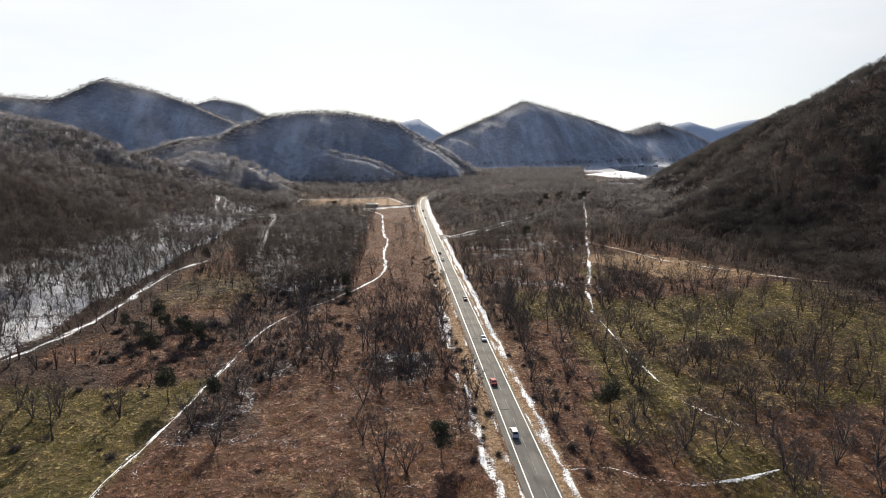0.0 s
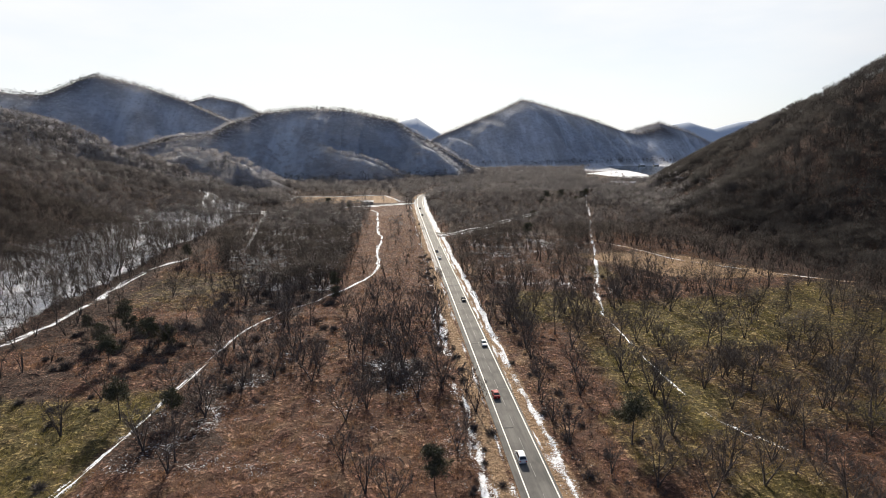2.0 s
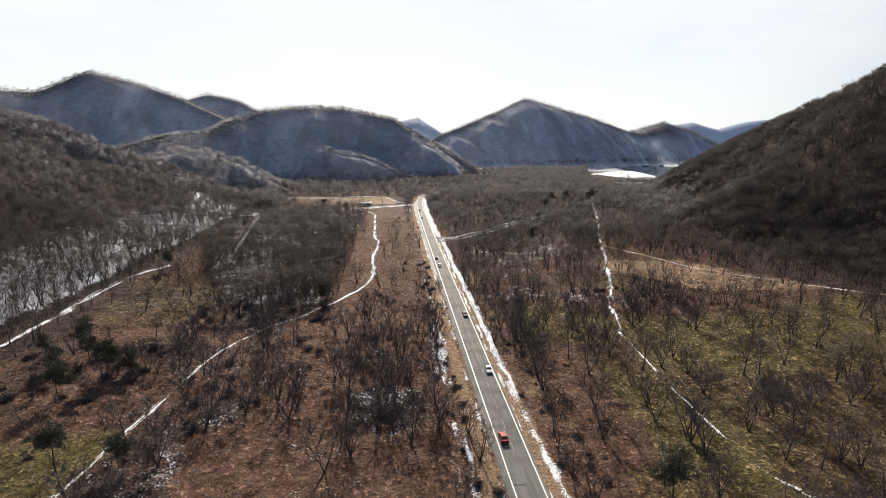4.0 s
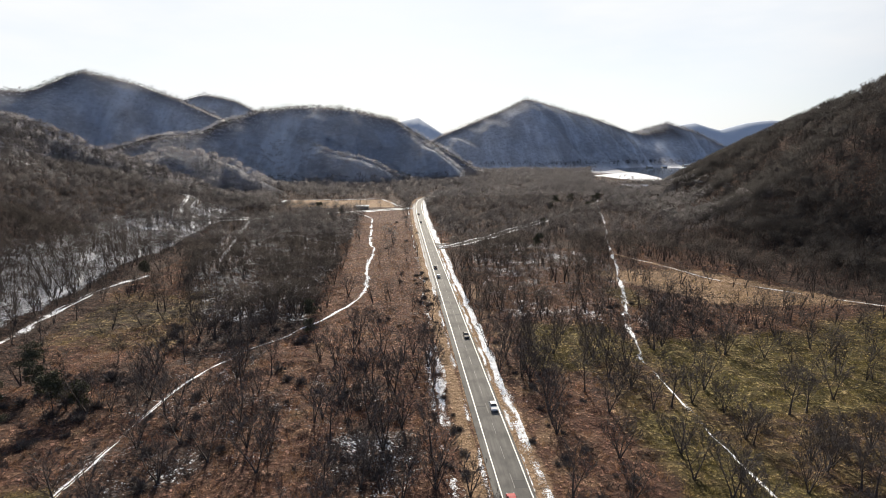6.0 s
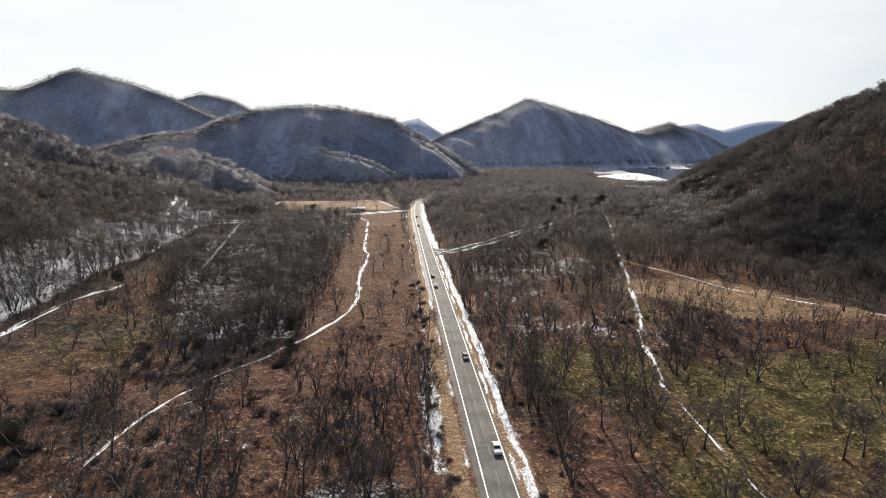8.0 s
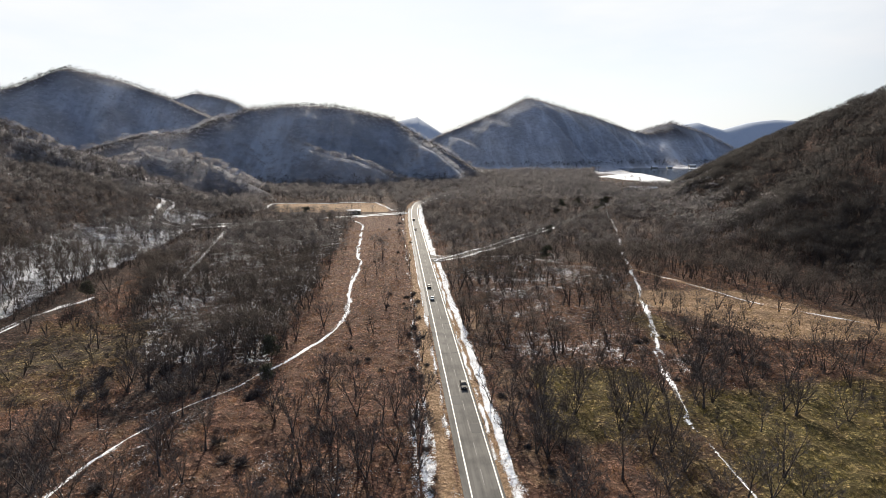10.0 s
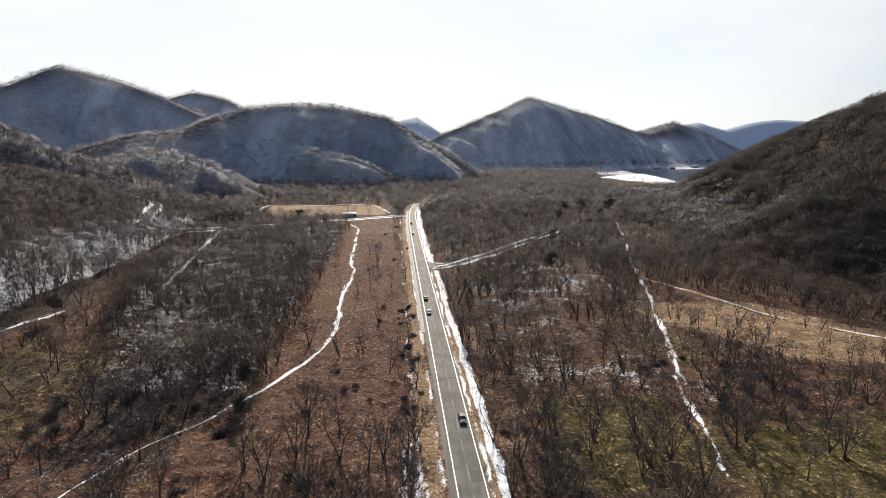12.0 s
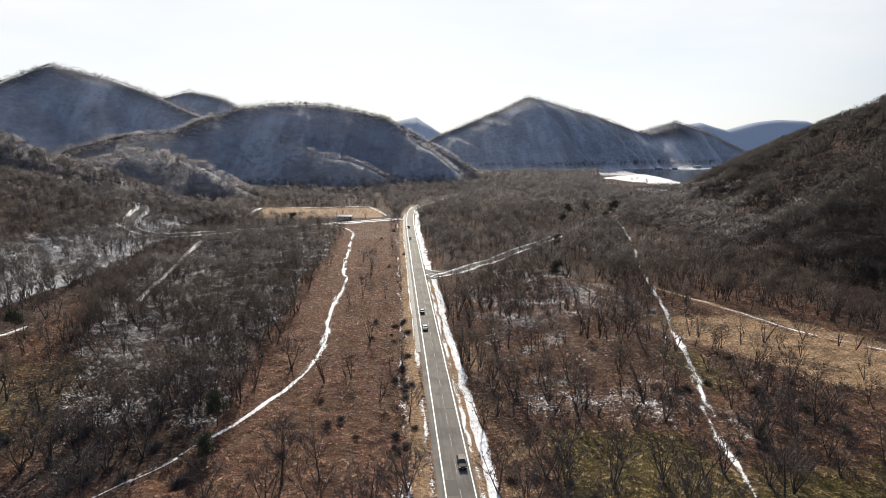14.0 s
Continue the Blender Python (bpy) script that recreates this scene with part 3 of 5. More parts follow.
# ---- the ground: one sheet to the horizon ----
def spaced(lo, hi, fine, a, b, grow=1.045, most=45.0):
    out = list(np.arange(a, b, fine))
    d, v = fine, out[-1]
    while v < hi:
        d = min(d * grow, most)
        v += d
        out.append(v)
    d, v, left = fine, a, []
    while v > lo:
        d = min(d * grow, most)
        v -= d
        left.append(v)
    return np.array(left[::-1] + out)


def build_ground():
    xs, ys = spaced(-1000, 1000, 1.1, -120, 125, 1.06, 13), spaced(0, 1725, 1.1, 100, 300, 1.05, 10)
    outer = np.arange(1070, 4600, 70.0)
    xs, ys = np.concatenate([-outer[::-1], xs, outer]), np.concatenate([np.arange(-1500, -30, 45.0), ys, np.arange(1760, 4900, 32.0)])
    gx, gy = np.meshgrid(xs, ys)
    z = land(gx, gy)
    clear = 1.0
    for line, wide in ((ROAD, 13.0), (SIDE_ROAD, 6), (LEFT_ROAD, 7), (TRAIL, 2.6), (FOREST_TRAIL, 3.5), (SHORT_TRAIL, 3.5), (RIGHT_TRAIL, 2.8), (MEADOW_TRAIL, 2.6), (SPUR_TRAIL, 1.8)):
        clear = clear * step(near_line(gx, gy, line)[0], wide, wide + 1.5)
    hummock = fbm(gx, gy, 2.8, 81, 2) - 0.5
    v = np.stack([gx.ravel(), gy.ravel(), (z + 1.7 * hummock * clear * box(gy, 60, 420, 30)).ravel()], 1)
    n, m = len(xs), len(ys)
    idx = np.arange(n * m).reshape(m, n)
    f = np.stack([idx[:-1, :-1].ravel(), idx[:-1, 1:].ravel(), idx[1:, 1:].ravel(), idx[1:, :-1].ravel()], 1)
    me = mesh_of("ground", v, [f], [GROUND, HAZED_RANGE], True, zones(gx.ravel(), gy.ravel(), z.ravel()))
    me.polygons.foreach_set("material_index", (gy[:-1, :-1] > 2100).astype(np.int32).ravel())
    # share of painted haze grows with distance, less of it along the crests
    far_haze = step(np.hypot(gx, gy) + 90 * (fbm(gx, gy, 90, 3, 3) - 0.5), 520, 960) * np.maximum(step(z, 2, 14), step(gy, 1130, 1250))
    far_haze = far_haze * (1 - step(gx, 190, 215) * (1 - step(gy, 880, 920)))
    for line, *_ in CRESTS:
        far_haze = far_haze * (0.35 + 0.65 * step(near_line(gx, gy, line)[0], 2, 40))
    me.attributes.new("far_haze", "FLOAT", "POINT").data.foreach_set("value", far_haze.ravel().astype(np.float32))
    return setting("ground", me, "valley floor of rusty grass, leaf litter and patchy snow rising to wooded hills", "ground")


ground = build_ground()


# ---- roads, lines, verges, trails ----
def strip(name, line, wide, mat, label, category, parent=None, **how):
    v, f = ribbon(line, wide, **how)
    me = mesh_of(name, v, [f], [mat], True)
    if parent:
        return part(name, me, mat, parent, label)
    return setting(name, me, label, category)


road = strip("road", ROAD, 7.7, ASPHALT, "two-lane grey asphalt road running straight up the valley", "road", offset=-0.45, flat=0.0, lift=0.0)
for name, off, wide in (("edge_line", -2.8, 0.26), ("edge_line", 2.8, 0.26)):
    strip(name, ROAD, wide, PAINT, "worn white edge line", "", road, offset=off, flat=0.0, lift=0.012, ragged=0.15, gaps=0.12, seed=3 + int(off))
dash_mesh = mesh_of("dash", [(-0.05, 0, 0), (0.05, 0, 0), (0.05, 5, 0), (-0.05, 5, 0)], [[(0, 1, 2, 3)]], [WORN_PAINT])
for k in range(58):
    d = new("dash", dash_mesh)
    d.parent = road
    d.location = (ROAD_X + 0.02, 5 + 10 * k, 0.012)
for x, y, wide, deep in ((27.4, 262, 2.3, 0.5), (30.2, 262, 2.2, 0.5), (27.3, 316, 2.4, 3.2), (30.2, 214, 2.3, 4.0), (27.5, 188, 2.2, 0.5), (30.1, 155, 2.2, 2.6), (27.4, 134, 2.3, 0.5), (27.4, 228, 2.2, 5.0), (30.2, 290, 2.3, 0.5), (30.2, 352, 2.3, 4.0)):
    patch = mesh_of("tar_patch", [(x - wide / 2, y, 0.008), (x + wide / 2, y, 0.008), (x + wide / 2, y + deep, 0.008), (x - wide / 2, y + deep, 0.008)], [[(0, 1, 2, 3)]], [TAR])
    part("tar_patch", patch, TAR, road, "dark repair patch in the asphalt")
side_road = strip("side_road", SIDE_ROAD, 4.6, ASPHALT, "narrow asphalt side road with snow along its edges", "road", lift=0.10)
left_road = strip("back_road", LEFT_ROAD, 5.0, ASPHALT, "asphalt back road bending up the wooded slope", "road", lift=0.14)
apron = mesh_of("junction_apron", [(32.5, 386, -0.01), (40, 400, -0.01), (48, 405, 0.02), (46, 412, 0.02), (38, 410, -0.01), (32.5, 424, -0.01)], [[(0, 1, 2, 3, 4, 5)]], [ASPHALT])
setting("junction_apron", apron, "asphalt mouth of the side road", "road")
strip("footpath", [(24.0, 300), (24.0, 430), (24.2, 560), (26.5, 640)], 1.5, CONCRETE, "narrow grey footpath beside the road", "pavement", lift=0.05, flat=0.02)

def lay(name, line, offsets, snow, straw, seed, words):
    """A strip of verge, bank or trail: offsets across it, snow and straw at each."""
    v, f, zone = covered(line, offsets, snow, seed, 0.34 if name == "trail" else 0.27, 0.09, straw=straw, heap=0.06 if name == "trail" else 0.14, every=1.0 if line is not ROAD else 1.6)
    setting(name, mesh_of(name, v, [f], [GROUND], True, zone), words, "path" if name == "trail" else "snow" if name.startswith("snow") else "verge")


lay("verge", [(ROAD_X, -60), (ROAD_X, 100), (ROAD_X, 204)], (3.3, 3.7, 4.4, 5.0, 5.9, 6.6, 7.2, 9.0), (0, 0.44, 0.38, 0.50, 0.55, 0.53, 0.38, 0), (0.95, 0.95, 0.95, 0.8, 0.7, 0.6, 0.5, 0), 11, "gravel and dry grass road verge under speckled old snow")
lay("verge", [(ROAD_X, 203), (ROAD_X, 300), (ROAD_X, 394)], (3.3, 3.6, 4.1, 4.9, 5.5, 6.5, 7.4, 8.6), (0, 0.54, 0.56, 0.38, 0.66, 0.70, 0.52, 0), (0.9, 0.8, 0.8, 0.95, 0.6, 0.4, 0.2, 0), 12, "road verge under a bright ragged bank of old snow")
lay("verge", [(ROAD_X, 414), (ROAD_X, 500), (29.5, 580), (32.5, 650), (39, 694), (56, 742), (88, 816)], (3.3, 3.8, 4.6, 5.4, 6.4, 7.4, 8.6), (0, 0.6, 0.7, 0.75, 0.66, 0.5, 0), None, 13, "road verge under a bright ragged bank of old snow")
lay("verge", [(ROAD_X, 236), (ROAD_X, 400), (ROAD_X, 480), (29.5, 580), (32.5, 650), (39, 694), (56, 742), (88, 816)], (-12.0, -11.0, -10.2, -9.4, -8.4, -7.0, -5.8, -5.0, -4.2), (0, 0.38, 0.46, 0.42, 0.36, 0.2, 0.38, 0.52, 0), (0, 0.2, 0.3, 0.4, 0.6, 0.75, 0.7, 0.4, 0.6), 15, "dry grass road verge with a little old snow")
lay("verge", [(ROAD_X, -60), (ROAD_X, 100), (ROAD_X, 237)], (-12.6, -11.4, -10.4, -9.4, -8.4, -7.0, -5.8, -5.0, -4.2), (0, 0.46, 0.52, 0.51, 0.44, 0.25, 0.38, 0.47, 0), (0, 0.2, 0.3, 0.4, 0.6, 0.75, 0.7, 0.4, 0.6), 14, "dry grass road verge and ditch with patches of old snow")
lay("verge", SIDE_ROAD[:6], (1.9, 2.3, 3.1, 4.2, 5.4), (0, 0.6, 0.66, 0.5, 0), None, 21, "snowy verge of the side road")
lay("verge", SIDE_ROAD[:6], (-5.4, -4.2, -3.1, -2.3, -1.9), (0, 0.45, 0.6, 0.6, 0), None, 22, "snowy verge of the side road")
lay("verge", LEFT_ROAD, (2.0, 2.5, 3.6, 5.0, 6.4), (0, 0.62, 0.7, 0.6, 0), None, 24, "snowy verge of the back road")
lay("verge", LEFT_ROAD, (-6.4, -5.0, -3.6, -2.5, -2.0), (0, 0.55, 0.66, 0.62, 0), None, 25, "snowy verge of the back road")
lay("snow_edge", [(-112, 640), (-113, 665), (-114, 690)], (-4, -2, -0.5, 1, 2.5, 4), (0, 0.48, 0.58, 0.58, 0.48, 0), None, 61, "snow lying along the edge of the dry field")
lay("snow_edge", [(-116, 692), (-60, 694), (-10, 697)], (-3, -1.6, -0.5, 0.6, 1.8, 3), (0, 0.48, 0.58, 0.58, 0.48, 0), None, 62, "snow lying along the edge of the dry field")
lay("snow_edge", [(-8, 698), (2, 660), (13, 622)], (-3, -1.6, -0.5, 0.6, 1.8, 3), (0, 0.44, 0.54, 0.54, 0.44, 0), None, 63, "snow lying along the edge of the dry field")
lay("snow_bank", [(33.6, 397), (36.2, 401.5), (42, 404.5)], (-1.4, -0.8, 0, 0.8, 1.4), (0, 0.50, 0.58, 0.50, 0), None, 52, "old snow beside the junction")
lay("snow_bank", [(33.5, 415), (36, 410.5), (41, 408)], (-1.4, -0.8, 0, 0.8, 1.4), (0, 0.50, 0.58, 0.50, 0), None, 53, "old snow beside the junction")
lay("snow_bank", [(24.0, 300), (24.0, 430), (24.2, 560), (26.5, 640)], (-1.7, -1.2, -0.9, -0.6, -0.3), (0, 0.46, 0.62, 0.50, 0), None, 54, "thin line of old snow along the footpath")
lay("trail", TRAIL[:9], (-1.8, -0.6, -0.26, 0.0, 0.26, 0.6, 1.8), (0, 0.34, 0.55, 0.47, 0.55, 0.34, 0), None, 31, "narrow footpath white with trodden snow")
lay("trail", TRAIL[8:], (-2.2, -0.85, -0.42, 0.42, 0.85, 2.2), (0, 0.40, 0.60, 0.60, 0.42, 0), None, 32, "footpath white with trodden snow through rusty grass")
lay("trail", FOREST_TRAIL, (-3.2, -1.7, -0.45, 0.4, 1.1, 2.8), (0, 0.46, 0.55, 0.55, 0.45, 0), None, 33, "snow-covered track along the edge of the wood")
lay("trail", SHORT_TRAIL, (-3.0, -1.5, -0.5, 0.5, 1.5, 3.0), (0, 0.42, 0.72, 0.72, 0.42, 0), None, 34, "snowy track between bare trees")
lay("trail", RIGHT_TRAIL[:4], (-1.6, -0.6, -0.2, 0.3, 0.7, 1.6), (0, 0.25, 0.40, 0.38, 0.25, 0), None, 38, "trodden footpath with scraps of snow through bamboo grass")
lay("trail", RIGHT_TRAIL[3:9], (-1.8, -0.6, -0.2, 0.3, 0.7, 1.8), (0, 0.30, 0.50, 0.48, 0.30, 0), None, 35, "faint footpath with broken snow through bamboo grass")
lay("trail", RIGHT_TRAIL[8:], (-2.4, -1.0, -0.4, 0.4, 1.0, 2.4), (0, 0.40, 0.50, 0.53, 0.44, 0), None, 36, "snowy straight track through the wood")
lay("trail", MEADOW_TRAIL, (-2.2, -0.9, -0.4, 0.4, 0.9, 2.2), (0, 0.34, 0.50, 0.50, 0.34, 0), (0.3, 0.8, 0.9, 0.9, 0.8, 0.3), 37, "snowy footpath along the straw meadow")
lay("trail", SPUR_TRAIL, (-1.4, -0.45, -0.15, 0.2, 0.5, 1.4), (0, 0.32, 0.53, 0.53, 0.32, 0), None, 38, "faint snowy footpath leaving the road")

# ---- the lake behind the wood ----
lake = mesh_of("lake", [(430, 860, -1.4), (1500, 860, -1.4), (1500, 1450, -1.4), (560, 1450, -1.4)], [[(0, 1, 2, 3)]], [plain("lake_water", (0.012, 0.022, 0.032), 0.12, spec=0.5, vary=0.2, scale=0.05)])
setting("lake", lake, "dark lake water beyond a snowy shore", "water")


# ---- bare trees ----
def tube(points, radii, sides):
    """Ring by ring along the points; verts and quads."""
    p = np.asarray(points, float)
    t = np.gradient(p, axis=0)
    t /= np.linalg.norm(t, axis=1)[:, None] + 1e-9
    ref = np.where(np.abs(t[:, 2:3]) > 0.9, [[1.0, 0, 0]], [[0, 0, 1.0]])
    u = np.cross(t, ref)
    u /= np.linalg.norm(u, axis=1)[:, None]
    w = np.cross(t, u)
    a = np.linspace(0, 2 * np.pi, sides, endpoint=False)
    v = p[:, None] + np.asarray(radii)[:, None, None] * (np.cos(a)[None, :, None] * u[:, None] + np.sin(a)[None, :, None] * w[:, None])
    idx = np.arange(len(p) * sides).reshape(len(p), sides)
    nx = np.roll(idx, -1, 1)
    f = np.stack([idx[:-1].ravel(), nx[:-1].ravel(), nx[1:].ravel(), idx[1:].ravel()], 1)
    return v.reshape(-1, 3), f


def slivers(base, tip, width, rng, facing=None):
    """A thin triangle from each base to its tip, turned broadside to facing where that is given."""
    d = tip - base
    side = np.cross(d, rng.normal(size=d.shape) if facing is None else facing)
    side /= np.linalg.norm(side, axis=1)[:, None] + 1e-9
    w = np.asarray(width)[:, None] * 0.5
    v = np.stack([base - side * w, base + side * w, tip], 1).reshape(-1, 3)
    return v, np.arange(len(v)).reshape(-1, 3)


def bare_tree(seed, tall, stems, limbs, forks, twigs, thick=1.0, wide=1.0, twig_width=0.045, sides=4, rings=7, tubes=True):
    """A leafless broadleaf tree, its stems and limbs fanning upward into a round crown of fine twigs. Returns the two meshes' arrays."""
    rng = np.random.default_rng(seed)
    tv, tf, base_n = [], [], 0
    cb, ct, cw = [], [], []

    def unit(d):
        return d / (np.linalg.norm(d) + 1e-9)

    for s in range(stems):
        a = s * 6.283 / stems + rng.uniform(-0.4, 0.4)
        lean = rng.uniform(0.02, 0.10) if stems == 1 else rng.uniform(0.22, 0.42)
        h = tall * rng.uniform(0.78, 0.96)
        t = np.linspace(0, 1, rings)
        bend = rng.normal(0, 0.03, (rings, 2)).cumsum(0) * h * 0.4
        out = lean * h * wide * np.clip((t - 0.06) / 0.94, 0, 1) ** 0.85
        p = np.stack([np.cos(a) * out + bend[:, 0] * t, np.sin(a) * out + bend[:, 1] * t, h * 0.92 * t], 1)
        r = thick * tall * 0.0145 * (1 - 0.9 * t**0.8) * (1.15 if stems == 1 else 0.9)
        r[0] *= 1.4
        v, f = tube(p, r, sides)
        tv.append(v), tf.append(f + base_n)
        base_n += len(v)
        for k in range(limbs):
            q = 0.26 + 0.70 * (k + rng.uniform(0, 1)) / limbs
            o = np.array([np.interp(q, t, p[:, c]) for c in range(3)])
            b = k * 2.4 + rng.uniform(-0.5, 0.5)
            d = unit(np.array([np.cos(b), np.sin(b), 0]) * rng.uniform(0.65, 1.1) + np.array([np.cos(a), np.sin(a), 0]) * (0.35 if stems > 1 else 0) + np.array([0, 0, rng.uniform(0.75, 1.25)]))
            ln = h * rng.uniform(0.30, 0.44) * (1.22 - 0.82 * q) * wide + 0.6
            u = np.linspace(0, 1, 4)
            lp = o + d * ln * u[:, None] + np.array([0, 0, 0.14 * ln]) * (u[:, None] ** 2) + rng.normal(0, 0.035 * ln, (4, 3)) * u[:, None]
            lr = thick * np.maximum(tall * 0.0068 * (1.15 - q) * (1 - 0.82 * u), 0.012)
            if tubes:
                v, f = tube(lp, lr, 3)
                tv.append(v), tf.append(f + base_n)
                base_n += len(v)
            else:
                cb.append(o), ct.append(lp[-1]), cw.append(lr[0] * 1.5)
            for m in range(forks):
                w = 0.25 + 0.75 * (m + rng.uniform(0, 1)) / forks
                fo = np.array([np.interp(w, u, lp[:, c]) for c in range(3)])
                fd = unit(d + rng.normal(0, 0.42, 3) + np.array([0, 0, 0.25]))
                fl = ln * rng.uniform(0.32, 0.55) * (1.15 - 0.35 * w)
                cb.append(fo), ct.append(fo + fd * fl), cw.append(twig_width * 1.35)
                for z in range(twigs):
                    g = rng.uniform(0.2, 1.0)
                    to = fo + fd * fl * g
                    td = unit(fd + rng.normal(0, 0.5, 3) + np.array([0, 0, 0.2]))
                    cb.append(to), ct.append(to + td * fl * rng.uniform(0.35, 0.75)), cw.append(twig_width)
    cb, ct = np.array(cb), np.array(ct)
    heart, span = np.array([0, 0, 0.60 * tall]), np.array([0.43 * wide, 0.43 * wide, 0.42]) * tall
    for p in (cb, ct):
        r = np.linalg.norm((p - heart) / span, axis=1)[:, None]
        p[:] = np.where((r > 0.92) & (p[:, 2:] > 0.5 * tall), heart + (p - heart) / r * (0.92 + 0.14 * np.tanh(r - 0.92)), p)
    cv, cf = slivers(cb, ct, np.array(cw), rng)
    return np.concatenate(tv), np.concatenate(tf), cv, cf


def veil_tree(seed, tall, count, long, width, stems=3, wide=0.42, lobes=6, even=0.0):
    """A far bare tree: stems and limbs fanning up into a domed, lumpy crown of fine twigs. Returns verts, stem faces, twig faces."""
    rng = np.random.default_rng(seed)
    a = np.arange(lobes) * 6.283 / lobes + rng.uniform(-0.4, 0.4, lobes)
    out = rng.uniform(0.35, 0.75, lobes)
    out[0] = 0.1
    heads = np.stack([np.cos(a) * out * wide, np.sin(a) * out * wide, 0.50 + 0.26 * (1 - out**1.5) + rng.normal(0, 0.03, lobes)], 1) * tall
    pick = rng.integers(0, lobes, count)
    d = rng.normal(0, 1, (count, 3)) + [0, 0, 0.55]
    d /= np.linalg.norm(d, axis=1)[:, None]
    reach = np.array([0.52 * wide, 0.52 * wide, 0.24]) * tall
    at = heads[pick] + d * reach * rng.uniform(0.15, 1.0, (count, 1)) ** 0.5
    along = d * [0.45, 0.45, 0.3] + rng.normal(0, 0.5, (count, 3)) + [0, 0, 0.35 * (1 - even)]
    along /= np.linalg.norm(along, axis=1)[:, None]
    n = long * rng.uniform(0.6, 1.35, (count, 1))
    face = (at - [0, 0, 0.5 * tall]) / (np.array([wide, wide, 0.5]) * tall)
    face = face / (np.linalg.norm(face, axis=1)[:, None] + 1e-6) * (1 - even) + np.array([0, -0.25, 1.0]) * even + rng.normal(0, 0.2, (count, 3))
    cv, cf = slivers(at - along * n * 0.4, at + along * n * 0.6, width * rng.uniform(0.6, 1.4, count), rng, face)
    if not stems:
        return cv, cf
    foot = np.repeat(rng.normal(0, 0.02 * tall, (1, 3)) * [1, 1, 0] - [0, 0, 0.3], stems, 0)
    tv, tf = slivers(foot, heads[:stems] + [0, 0, 0.05 * tall], np.full(stems, tall * 0.030), rng)
    lv, lf = slivers((foot + heads[:stems])[rng.integers(0, stems, lobes)] * 0.5, heads, np.full(lobes, tall * 0.016), rng)
    tv, tf = np.concatenate([tv, lv]), np.concatenate([tf, lf + len(tv)])
    return np.concatenate([tv, cv]), tf, cf + len(tv)


def plant(templates, places, sizes, rng, even=0.0, vary=0.20):
    """Joins copies of the templates (verts, faces...) at the places, turned and scaled; groups of faces keep their corner counts."""
    vs, groups, n, tints, puffs = [], None, 0, [], []
    shade = np.clip(rng.normal(0.45, vary, len(places)), 0, 1)
    pick = rng.integers(0, len(templates), len(places))
    turn = rng.uniform(0, 6.28, len(places))
    for k, (tv, *tfs) in enumerate(templates):
        sel = np.where(pick == k)[0]
        if not len(sel):
            continue
        c, s = np.cos(turn[sel]), np.sin(turn[sel])
        x = (tv[None, :, 0] * c[:, None] - tv[None, :, 1] * s[:, None]) * sizes[sel, None] + places[sel, 0, None]
        y = (tv[None, :, 0] * s[:, None] + tv[None, :, 1] * c[:, None]) * sizes[sel, None] + places[sel, 1, None]
        z = tv[None, :, 2] * sizes[sel, None] + places[sel, 2, None]
        vs.append(np.stack([x, y, z], 2).reshape(-1, 3))
        tints.append(np.repeat(shade[sel], len(tv)))
        high = tv[:, 2].max()
        out = (tv - [0, 0, 0.5 * high]) / (np.array([0.42, 0.42, 0.5]) * high) + rng.normal(0, 0.12, tv.shape)
        out /= np.linalg.norm(out, axis=1)[:, None] + 1e-6
        puff = np.stack([out[:, 0] * c[:, None] - out[:, 1] * s[:, None], out[:, 0] * s[:, None] + out[:, 1] * c[:, None], np.repeat(out[None, :, 2], len(sel), 0)], 2)
        if even:
            gx, gy = places[sel, 0], places[sel, 1]
            lie = np.stack([land(gx - 6, gy) - land(gx + 6, gy), land(gx, gy - 6) - land(gx, gy + 6), np.full(len(sel), 12.0)], 1)
            lie = lie / np.linalg.norm(lie, axis=1)[:, None] + [0, 0, 0.3]
            puff = puff * (1 - even) + lie[:, None] * even
            puff /= np.linalg.norm(puff, axis=2)[:, :, None] + 1e-6
        puffs.append(puff.reshape(-1, 3))
        shift = n + np.arange(len(sel)) * len(tv)
        if groups is None:
            groups = [[] for _ in tfs]
        for g, tf in enumerate(tfs):
            groups[g].append((tf[None] + shift[:, None, None]).reshape(-1, tf.shape[1]))
        n += len(sel) * len(tv)
    return np.concatenate(vs), [np.concatenate(g) for g in groups], np.concatenate(tints), np.concatenate(puffs)


